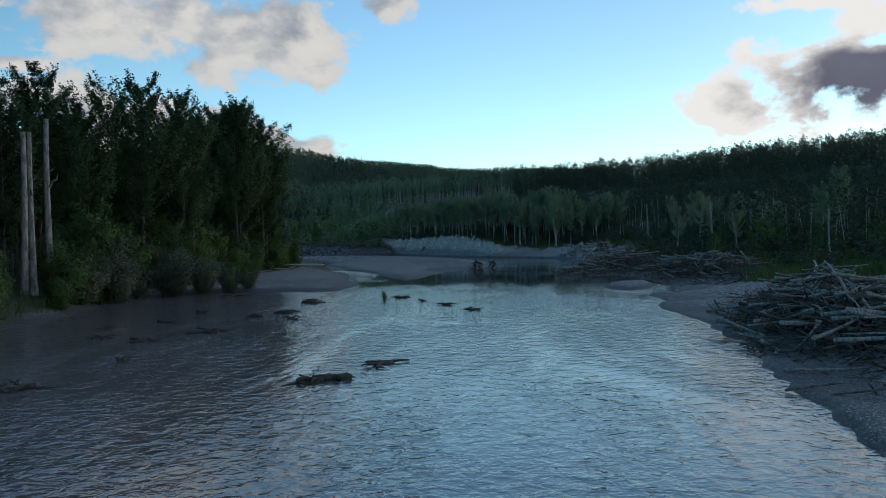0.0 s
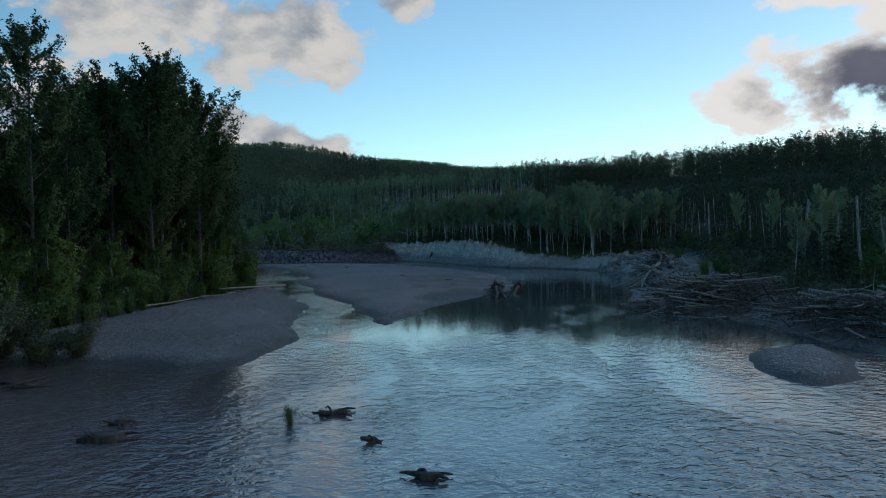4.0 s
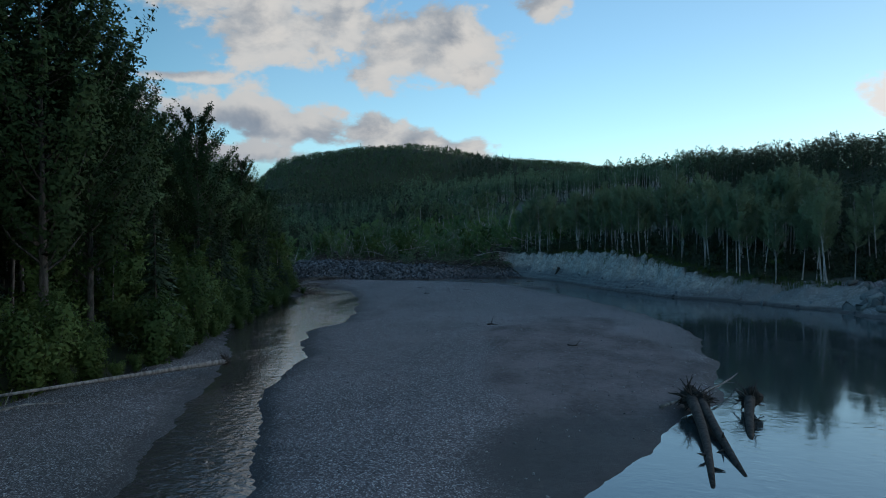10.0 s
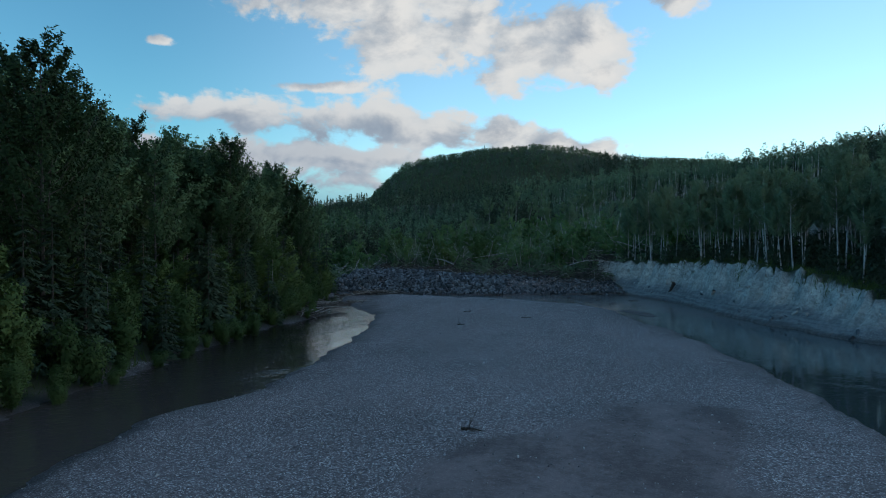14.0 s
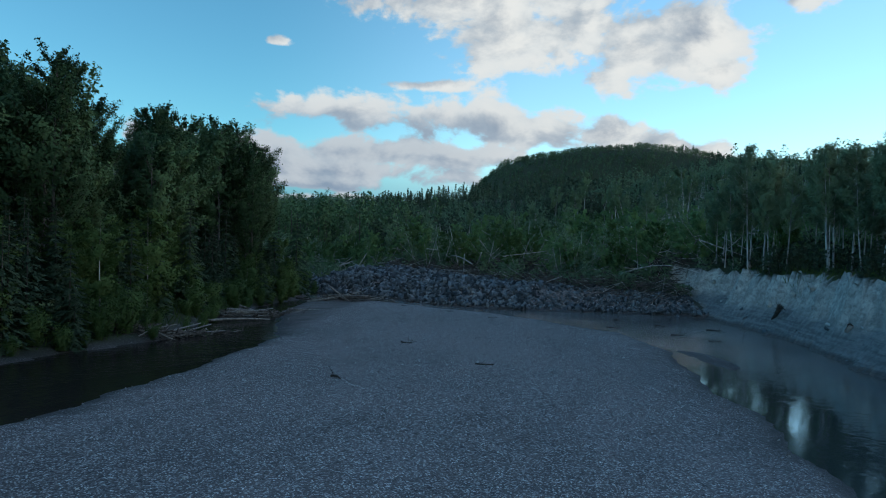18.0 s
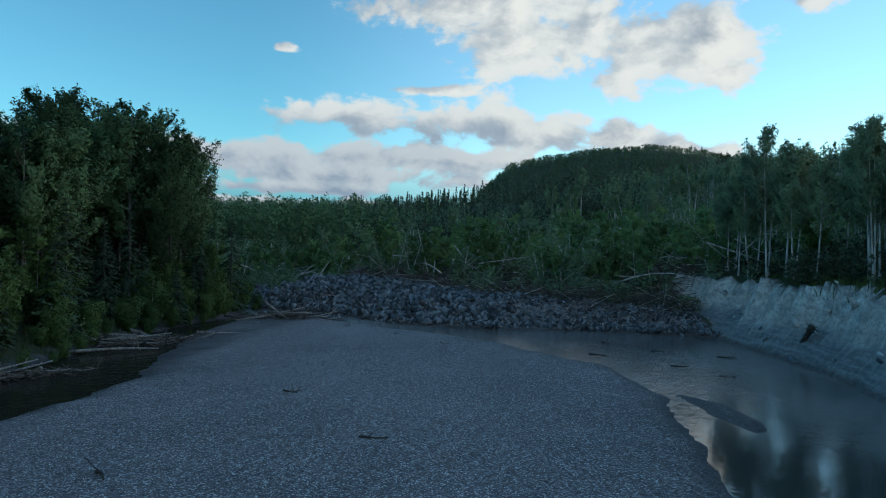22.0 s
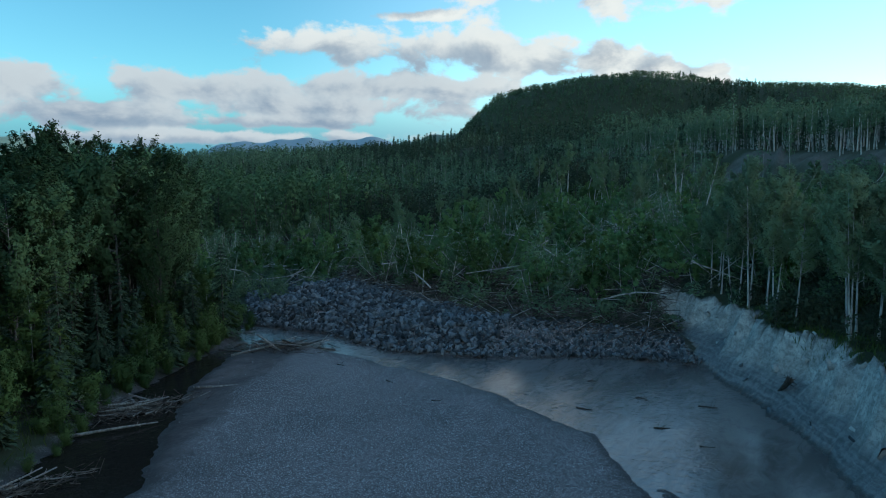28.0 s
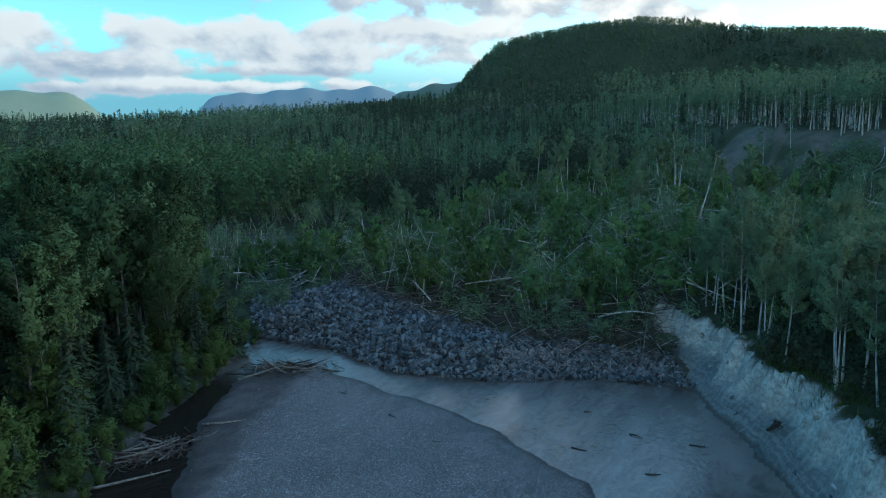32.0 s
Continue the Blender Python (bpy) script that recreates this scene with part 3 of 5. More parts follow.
    mud = np.clip(np.where(bar_in, np.maximum(0.9 * sand, np.clip(hollow * 2.4 - 0.9, 0, 1)), 0), 0, 1)
    d_flat, in_flat = side_of(jx, jy, MUD_FLAT)
    mud = np.where(in_flat & in_riv, np.maximum(mud, 0.95 * step(d_flat + 0.5 * wavy(px, py, 1.1, 34), 0, 0.8)), mud)
    rocky = np.where(side_of(jx, jy, RUBBLE_TOE + RUBBLE_TOP[::-1])[1], 1.0, 0.0)
    floor = np.where(in_riv, 0, np.where(left, step(out, 0.0, 1.0), np.where(rubble, 1 - rocky, np.where(bluff > 0.5, np.where(buried, 0.8, step(o2, 3.6, 4.0)), step(out, 7, 13)))))
    floor = np.maximum(floor, np.where(side_of(jx, jy, LEFT_BAR)[1] & in_riv, 0.16 + 0.12 * wavy(px, py, 0.3, 23), 0))
    slope_bare = np.where(right & ~in_riv & ~buried, bluff * step(py, 175, 187) * (1 - step(o2, 3.5, 3.9)) + 0.35 * low * (1 - step(o2, 4.5, 6.5)), 0)
    scar = step(-c + 5 * wavy(px, py, 0.2, 46), -54, -48) * (1 - step(-c, -33, -28)) * step(px + 9 * wavy(px, py, 0.15, 47), -66, -50) * (1 - step(px, 50, 75)) * step(wavy(px, py, 0.07, 22) + 0.8 * wavy(px, py, 0.22, 45), 0.0, 0.5)
    z = z + scar * (0.9 * wavy(px, py, 0.45, 48) + 0.7 * wavy(px, py, 1.3, 49))
    silt = np.clip(np.maximum(slope_bare, scar * 0.12), 0, 1)
    mud = np.maximum(mud, scar * (0.48 + 0.2 * wavy(px, py, 0.5, 50)))
    shale = np.where(right & ~in_riv & ~buried, bluff * (1 - step(o2, 1.5, 2.5)), 0)
    return z, floor, silt, mud, shale


def spread(runs, grow, end):
    """Grid lines: even steps within each run (from, to, step), then ever wider out to end."""
    mid = []
    for lo, hi, fine in runs:
        mid += list(np.arange(lo, hi - 0.5 * fine, fine))
    mid.append(runs[-1][1])
    s = runs[-1][2]
    while mid[-1] < end:
        s *= grow
        mid.append(mid[-1] + s)
    s = runs[0][2]
    while mid[0] > -end:
        s *= grow
        mid.insert(0, mid[0] - s)
    return np.array(mid)


xs = spread([(-76, -20, 0.9), (-20, 16, 0.45), (16, 36, 0.8), (36, 60, 1.6)], 1.07, 4600)
ys = spread([(10, 80, 0.9), (80, 178, 0.55), (178, 242, 0.45), (242, 262, 0.9), (262, 350, 1.7)], 1.07, 4600)
gx, gy = np.meshgrid(xs, ys)
gz, g_floor, g_silt, g_mud, g_shale = ground(gx, gy)
nx, ny = len(xs), len(ys)
i, j = np.meshgrid(np.arange(ny - 1), np.arange(nx - 1), indexing="ij")
quads = np.stack([i * nx + j, i * nx + j + 1, (i + 1) * nx + j + 1, (i + 1) * nx + j], -1).reshape(-1, 4)
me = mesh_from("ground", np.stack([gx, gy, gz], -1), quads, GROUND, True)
soil = me.color_attributes.new("soil", "FLOAT_COLOR", "POINT")
soil.data.foreach_set("color", np.stack([g_floor, g_silt, g_mud, g_shale], -1).astype(np.float32).ravel())
tagged(new("ground", me), "grey gravel bars, wooded banks and bare silt bluffs along a river", "ground", kind="structure")

me = mesh_from("water", [(-400, -400, 0), (400, -400, 0), (400, 300, 0), (-400, 300, 0)], [(0, 1, 2, 3)], WATER)
tagged(new("water", me), "murky grey-blue river water with small ripples", "water", kind="structure")


def height(x, y):
    return float(ground(np.array([x]), np.array([y]))[0][0])


# ---------------------------------------------------------------- trees


def tree_meshes(rng, tall, trunk_r, bare, reach, limbs, leaves, leaf, rise, bark, leafy, lean=0.0, shape=1.0, sides=8, top=0.9):
    """Trunk with limbs, and crown, of a broad-leaved tree."""
    k = np.linspace(0, 1, 9)
    bend = rng.normal(0, 0.012 * tall, 2)
    spine = np.stack([bend[0] * np.sin(k * 3) + lean * tall * k, bend[1] * np.sin(k * 2.3), k * tall * 0.96], -1)
    pieces = [tube(spine, trunk_r * (1 - top * k) * np.where(k < 0.05, 1.25, 1), sides)]
    spots, outward = [], []
    for n in range(limbs):
        u = bare + (0.97 - bare) * (n + rng.uniform(0, 1)) / limbs
        start = np.array([np.interp(u, k, spine[:, c]) for c in range(3)])
        a = rng.uniform(0, 2 * np.pi)
        v = (u - bare) / (1 - bare)
        out = reach * (0.35 + 0.65 * np.sin(np.pi * min(1.0, 0.18 + 0.82 * v) ** shape)) * rng.uniform(0.65, 1.15)
        up = out * rise * rng.uniform(0.7, 1.3)
        q = np.linspace(0, 1, 4)
        limb = start + np.stack([np.cos(a) * out * q, np.sin(a) * out * q, up * q**1.5], -1)
        if trunk_r > 0.1:
            pieces.append(tube(limb, trunk_r * 0.32 * (1 - 0.85 * u) * (1 - 0.8 * q) + 0.012, 4))
        m = max(6, int(leaves / limbs * (0.5 + out / reach)))
        twigs = max(4, m // 15)
        s = np.sort(rng.uniform(0.12, 1.0, twigs) ** 0.8)
        base = start + np.stack([np.cos(a) * out * s, np.sin(a) * out * s, up * s**1.5], -1)
        b = a + rng.normal(0, 0.9, twigs)
        aim = np.stack([np.cos(b), np.sin(b), rng.normal(rise * 0.9, 0.45, twigs)], -1)
        aim *= (rng.uniform(0.5, 1.2, twigs) * (0.24 * out + 0.3) * (1.15 - 0.5 * s))[:, None]
        pick = rng.integers(twigs, size=m)
        along = rng.uniform(0.1, 1.05, m)[:, None]
        puff = aim[pick] * along + rng.normal(0, 1, (m, 3)) * (0.03 * out + 0.09)
        spots.append(base[pick] + puff)
        crown_out = np.column_stack([base[pick][:, :2] - start[:2], np.full(m, (v - 0.45) * reach * 1.3)]) / reach
        outward.append(unit(crown_out) + 0.7 * unit(puff))
    trunk = mesh_from("trunk", *joined(pieces), bark, True)
    v, f, soft = leaf_blades(rng, np.concatenate(spots), leaf, out=unit(np.concatenate(outward)))
    crown = mesh_from("crown", v, f, leafy, normals=soft)
    return trunk, crown


def spruce_meshes(rng, tall, leaves, leaf):
    k = np.linspace(0, 1, 6)
    trunk = mesh_from("trunk", *tube(np.stack([0 * k, 0 * k, k * tall], -1), tall * 0.012 * (1 - 0.95 * k) + 0.01, 6), DARK_BARK, True)
    tiers, arms = 22, 9
    each = max(6, leaves // (tiers * arms))
    tier = np.repeat((np.arange(tiers) + rng.uniform(0, 0.8, tiers)) / tiers, arms * each)
    a0 = np.repeat(rng.uniform(0, 2 * np.pi, tiers * arms), each)
    reach = np.repeat(rng.uniform(0.75, 1.15, tiers * arms), each) * tall * (0.21 * (1 - tier) ** 0.9 + 0.006)
    s = rng.uniform(0.08, 1, len(tier)) ** 0.8
    fan = a0 + rng.choice((-1, 1), len(tier)) * rng.uniform(0.15, 0.95, len(tier))
    spot = np.stack([np.cos(a0) * reach * s, np.sin(a0) * reach * s, tall * (0.05 + 0.95 * tier) - 0.42 * reach * s**1.4], -1)
    way = unit(np.stack([np.cos(fan), np.sin(fan), rng.normal(-0.4, 0.18, len(tier))], -1))
    long = leaf * (0.55 + reach / (0.21 * tall))[:, None] * rng.uniform(0.6, 1.3, (len(tier), 1))
    wide = 0.2 * long * unit(np.cross(way, np.array([0, 0, 1.0]) + rng.normal(0, 0.5, (len(tier), 3))))
    verts = np.stack([spot - wide, spot + wide, spot + way * long], 1).reshape(-1, 3)
    soft = unit(np.stack([np.cos(a0), np.sin(a0), 0.75 + 0 * a0], -1) + rng.normal(0, 0.2, (len(tier), 3)))
    crown = mesh_from("crown", verts, np.arange(len(verts)).reshape(-1, 3), SPRUCE_LEAF, normals=np.repeat(soft, 3, 0))
    return trunk, crown


def shrub_meshes(rng, tall, wide, leaves, leaf, leafy):
    pieces, spots = [], []
    for n in range(9):
        a, out = rng.uniform(0, 2 * np.pi), wide * rng.uniform(0.2, 1.0)
        up = tall * rng.uniform(0.6, 1.0)
        q = np.linspace(0, 1, 4)
        stem = np.stack([np.cos(a) * out * q**1.3, np.sin(a) * out * q**1.3, up * q], -1)
        pieces.append(tube(stem, 0.04 * (1 - 0.8 * q), 4))
        m = leaves // 9
        s = rng.uniform(0.15, 1.05, m)
        pos = np.stack([np.cos(a) * out * s**1.3, np.sin(a) * out * s**1.3, up * s], -1)
        spots.append(pos + rng.normal(0, 1, (m, 3)) * np.array([0.2, 0.2, 0.11]) * wide)
    spots = np.concatenate(spots)
    spots[:, 2] = np.maximum(spots[:, 2], 0.05)
    v, f, soft = leaf_blades(rng, spots, leaf)
    return mesh_from("stem", *joined(pieces), DARK_BARK, True), mesh_from("crown", v, f, leafy, normals=soft)


class Kind:
    """A few grown forms of one plant, set out as many separate things."""

    def __init__(self, name, label, category, group, forms, first="trunk", second="crown"):
        self.name, self.label, self.category, self.group, self.forms, self.first, self.second = name, label, category, group, forms, first, second
        self.made = [None] * len(forms)
        self.rng = np.random.default_rng(len(name))

    def plant(self, x, y, size=1.0, form=None, tilt=(0, 0), sink=0.12, z=None):
        form = int(self.rng.integers(len(self.forms))) if form is None else form % len(self.forms)
        z = height(x, y) if z is None else z
        m = pose(x, y, z - sink, tilt[0], tilt[1], self.rng.uniform(0, 360)) @ Matrix.Diagonal((size, size, size * self.rng.uniform(0.92, 1.08), 1))
        if self.made[form] is None:
            root = thing(self.name, self.label, self.category, self.group)
            stem, crown = self.forms[form]
            part(self.first, stem, root)
            if crown:
                part(self.second, crown, root)
            root.matrix_basis = m
            self.made[form] = root
            return root
        ob = copy_thing(self.made[form], Matrix())
        ob.matrix_basis = m
        return ob


rng = np.random.default_rng(11)
cottonwood = Kind("cottonwood_tree", "tall dark green cottonwood with a bare grey trunk", "tree", "cottonwoods on the bank",
                  [tree_meshes(rng, 24 + 1.2 * n, 0.3, 0.22, 5.0, 54, 15000, 0.21, 1.25, DARK_BARK, COTTON_LEAF, shape=0.8) for n in range(5)])
birch = Kind("birch_tree", "slender birch with pale trunk and thin green crown", "tree", "birches on the terrace",
             [tree_meshes(rng, 13 + n, 0.14, 0.4, 2.3, 26, 7000, 0.145, 1.1, PALE_BARK, YOUNG_LEAF, 0.015 * n, sides=6) for n in range(5)])
poplar = Kind("poplar_tree", "tall poplar with a grey trunk and full green crown", "tree", "poplars on the bank",
              [tree_meshes(rng, 18 + n, 0.2, 0.34, 4.1, 38, 7600, 0.22, 0.9, GREY_BARK, POPLAR_LEAF, 0.01, sides=6) for n in range(3)])
aspen = Kind("young_aspen_tree", "young bright green aspen with a full crown", "tree", "young trees on the bank",
             [tree_meshes(rng, 7 + n, 0.08, 0.04, 2.6, 26, 2600, 0.2, 0.7, PALE_BARK, SHRUB_LEAF, 0.02, sides=5) for n in range(3)])
sapling = Kind("birch_sapling", "young leaning birch with pale stem and bright green leaves", "tree", "young birches on the slide",
               [tree_meshes(rng, 6 + 0.7 * n, 0.07, 0.14, 1.7, 14, 900, 0.27, 1.0, PALE_BARK, SLIDE_LEAF, 0.03 * n, sides=5) for n in range(4)])
leaner = Kind("leaning_birch", "leaning birch with a bare pale trunk and small crown", "tree", "leaning birches on the slide",
              [tree_meshes(rng, 12 + n, 0.2, 0.6, 1.7, 12, 1100, 0.24, 1.1, PALE_BARK, BIRCH_LEAF, 0.0, sides=6) for n in range(4)])
spruce = Kind("spruce_tree", "dark green narrow spruce", "tree", "spruces in the woods", [spruce_meshes(rng, 8 + 2.4 * n, 4200, 0.42) for n in range(3)])
shrub = Kind("alder_shrub", "leafy green alder shrub at the water's edge", "shrub", "shrubs on the bank",
             [shrub_meshes(rng, 3.2 + 0.5 * n, 1.5, 2700, 0.15, SHRUB_LEAF) for n in range(4)], "stem")
willow = Kind("willow_shrub", "pale grey-green willow shrub leaning over the water", "shrub", "willows on the bank",
              [shrub_meshes(rng, 2.8 + 0.4 * n, 1.6, 6500, 0.1, WILLOW_LEAF) for n in range(2)], "stem")
dead = Kind("dead_tree", "bleached dead standing tree with broken limbs", "tree", "dead trees",
            [(tree_meshes(rng, 11.5 + n, 0.27, 0.6, 0.7, 1, 10, 0.1, 0.8, DRIFT, SHRUB_LEAF, top=0.35)[0],
              mesh_from("broken_limb", *tube(np.array([(0, 0, 6.0 + n), (0.5, 0.1, 6.4 + n), (1.1, 0.3, 6.5 + n), (1.5, 0.3, 6.9 + n)]), [0.1, 0.08, 0.06, 0.02], 5), DRIFT, True)) for n in range(3)], second="broken_limb")


def near_line(line, t):
    pts = np.array(line, float)
    seg = np.r_[0, np.cumsum(np.hypot(*np.diff(pts, axis=0).T))]
    s = min(t * seg[-1], seg[-1] - 1)
    p = np.array([np.interp(s, seg, pts[:, 0]), np.interp(s, seg, pts[:, 1])])
    q = np.array([np.interp(s + 1, seg, pts[:, 0]), np.interp(s + 1, seg, pts[:, 1])])
    d = (q - p) / (np.linalg.norm(q - p) + 1e-9)
    return p, np.array([-d[1], d[0]])


def wooded(x, y):
    z, floor, *_ = ground(np.array([x]), np.array([y]))
    return z[0] > 0.7 and floor[0] > 0.5


# left bank woods
rng = np.random.default_rng(5)
for n in range(88):
    p, side = near_line(LEFT_BANK, 0.26 + 0.74 * (n + rng.uniform(0, 1)) / 88)
    x, y = p + side * ((4.5 if p[1] < 150 else 11) + 30 * rng.uniform(0, 1) ** 1.5)
    size = rng.uniform(0.6, 0.76) if y < 78 else rng.uniform(*((19.5, 23.5) if y < 96 else (15.5, 18.5) if y < 107 else (21, 24.5))) / (24 + 1.2 * (n % 5)) if y < 124 else rng.uniform(0.6, 0.76) if y < 150 else rng.uniform(0.62, 0.8)
    if y > 150 and n % 3:
        poplar.plant(x, y, size * 1.28)
    else:
        cottonwood.plant(x, y, size, form=n)
for n in range(22):
    p, side = near_line(LEFT_BANK, 0.27 + 0.2 * (n + rng.uniform(0, 1)) / 22)
    cottonwood.plant(*(p + side * rng.uniform(7, 26)), rng.uniform(0.54, 0.7))
for x, y, size in ((-31, 112, 24.5), (-29, 118, 24), (-35.5, 119, 24.5)):
    cottonwood.plant(x, y, size / (24 + 1.2 * (int(x) % 5)), form=int(x) % 5)
for x, y, size in ((-62, 200, 0.92), (-66, 207, 0.92), (-65, 212, 0.84)):
    poplar.plant(x, y, size)
for n in range(112):
    p, side = near_line(LEFT_BANK, 0.14 + 0.86 * (n + rng.uniform(0, 1)) / 112)
    x, y = p + side * (0.2 + 5.5 * rng.uniform(0, 1) ** 1.5)
    shrub.plant(x, y, rng.uniform(0.55, 1.15) if y < 150 else rng.uniform(0.4, 0.9))
for n in range(46):
    p, side = near_line(LEFT_BANK, 0.42 + 0.58 * (n + rng.uniform(0, 1)) / 46)
    aspen.plant(*(p + side * rng.uniform(2.5, 9)), rng.uniform(0.5, 0.95))
for n in range(30):
    p, side = near_line(LEFT_BANK, 0.6 + 0.4 * (n + rng.uniform(0, 1)) / 30)
    spruce.plant(*(p + side * rng.uniform(2.5, 12)), rng.uniform(0.45, 0.95))
for n in range(22):
    p, side = near_line(LEFT_BANK, 0.72 + 0.26 * (n + rng.uniform(0, 1)) / 22)
    (spruce if n % 3 else aspen).plant(*(p + side * rng.uniform(1.6, 5)), rng.uniform(0.45, 0.8))
for x, y, size in ((-22.5, 71, 1.0), (-24.0, 68.5, 1.2), (-20.5, 73, 0.9), (-26.5, 66.5, 1.1), (-26, 62, 1.0), (-18.8, 73.6, 0.7), (-25.4, 70.5, 1.3), (-27.5, 63, 1.3), (-22.8, 73.5, 0.9), (-28, 78, 1.4), (-27, 58, 1.1), (-29.5, 67, 1.5)):
    willow.plant(x, y, size, z=max(0.1, height(x, y)))
for x, y, size in ((-30.1, 56, 0.98), (-29.6, 56.4, 0.9), (-29.5, 58.5, 0.98)):
    dead.plant(x, y, size)
for n in range(150):
    p, side = near_line(LEFT_BANK, 0.66 + 0.34 * (n + rng.uniform(0, 1)) / 150)
    x, y = p + side * (0.6 + 15 * rng.uniform(0, 1) ** 1.2)
    which, size = ((aspen, rng.uniform(0.4, 0.8)), (spruce, rng.uniform(0.4, 0.8)), (shrub, rng.uniform(0.6, 1.1)))[int(rng.choice(3, p=(0.25, 0.4, 0.35)))]
    which.plant(x, y, size)
for n in range(60):
    p, side = near_line(LEFT_BANK, 0.56 + 0.44 * (n + rng.uniform(0, 1)) / 60)
    poplar.plant(*(p + side * (7 + 34 * rng.uniform(0, 1))), rng.uniform(0.75, 1.0))
for n in range(18):
    x, y = rng.uniform(-86, -62), rng.uniform(206, 228)
    if wooded(x, y) and x + 2 < -1.2 * (y - 165):
        (cottonwood if n % 2 else poplar).plant(x, y, rng.uniform(0.62, 0.8) * (1.0 if n % 2 else 1.2))
for n in range(46):
    p, side = near_line(LEFT_BANK, 0.62 + 0.38 * (n + rng.uniform(0, 1)) / 46)
    (cottonwood if n % 2 else poplar).plant(*(p + side * (8 + 16 * rng.uniform(0, 1))), rng.uniform(0.6, 0.78) * (1.0 if n % 2 else 1.25))
# bluff-top birches, the shore woods and the slide
for n in range(185):
    p, side = near_line(RIGHT_BANK[:9], (n + rng.uniform(0, 1)) / 185)
    x, y = p + side * (4.6 + 30 * rng.uniform(0, 1) ** 1.3)
    birch.plant(x, y, rng.uniform(0.6, 0.8), tilt=(rng.normal(0, 3), rng.normal(0, 3)))
for n in range(55):
    p, side = near_line(RIGHT_BANK[8:19], (n + rng.uniform(0, 1)) / 55)
    x, y = p + side * (17 + 24 * rng.uniform(0, 1))
    (birch, spruce, aspen)[int(rng.integers(3))].plant(x, y, rng.uniform(0.45, 0.7), tilt=(rng.normal(0, 3), rng.normal(0, 3)))
for n in range(260):
    x, y = rng.uniform(-100, -8), 240 + 84 * rng.uniform(0, 1) ** 1.2
    if wooded(x, y):
        which, size = (sapling, rng.uniform(0.55, 1.0)) if rng.uniform() < 0.8 else (aspen, rng.uniform(0.5, 0.85))
        which.plant(x, y, size, tilt=(rng.normal(0, 13), rng.normal(0, 13)))
for x, y, size, tip in ((-55, 302, 1.0, 5), (-57, 306, 0.9, -9), (-74, 304, 1.05, 12), (-83, 283, 1.0, -16), (-85, 286, 0.95, 14), (-80, 287, 0.9, 24), (-32, 296, 1.1, 3), (-34, 295, 1.0, -8),
                        (-31, 293, 0.9, 10), (-51, 322, 0.85, 4), (-44, 318, 0.8, -6), (-64, 312, 0.9, 18), (-69, 318, 0.95, -4), (-92, 298, 0.95, 9), (-98, 306, 0.9, -5), (-24, 302, 0.85, 28),
                        (-20, 308, 0.9, 7), (-15, 300, 0.8, -30), (-40, 286, 0.8, 32), (-61, 290, 0.75, -36), (-70, 276, 0.7, 26), (-47, 300, 0.9, 2), (-88, 318, 0.95, -7), (-8, 305, 0.85, 16)):
    leaner.plant(x, y, size, tilt=(rng.normal(0, 4), tip))
for n in range(22):
    leaner.plant(rng.uniform(-105, -12), rng.uniform(268, 326), rng.uniform(0.6, 0.95), tilt=(rng.normal(0, 14), rng.normal(0, 14)))
for n in range(9):
    p, side = near_line(RIGHT_BANK[8:19], (n + rng.uniform(0, 1)) / 9)
    dead.plant(*(p + side * rng.uniform(16, 30)), rng.uniform(0.45, 0.75), tilt=(rng.normal(0, 4), rng.normal(0, 4)))


# ---------------------------------------------------------------- far woods


def low_tree(rng, tall, bare, reach, clumps, leaf, cone=False, stout=1.0):
    k = np.array([0.0, 1.0])
    stem = tube(np.stack([0 * k, 0 * k, k * tall * 0.82], -1), np.array([0.13, 0.04]) * stout * tall / 14, 4)
    u = rng.uniform(0, 1, clumps)
    wide = (1 - u) ** 0.8 if cone else np.sqrt(np.clip(1 - np.abs(1.9 * u - 0.9) ** 2.4, 0.03, 1))
    a, r = rng.uniform(0, 2 * np.pi, clumps), reach * wide * np.sqrt(rng.uniform(0.05, 1, clumps))
    z = tall * (bare + (1 - bare) * u)
    return stem, leaf_blades(rng, np.stack([np.cos(a) * r, np.sin(a) * r, z], -1), leaf, 1.8 if cone else 1.4, 0.5 if cone else 0.0,
                             np.stack([np.cos(a) * (0.4 + r / reach), np.sin(a) * (0.4 + r / reach), 0.3 + 0 * u if cone else (u - 0.4) * 1.8], -1))


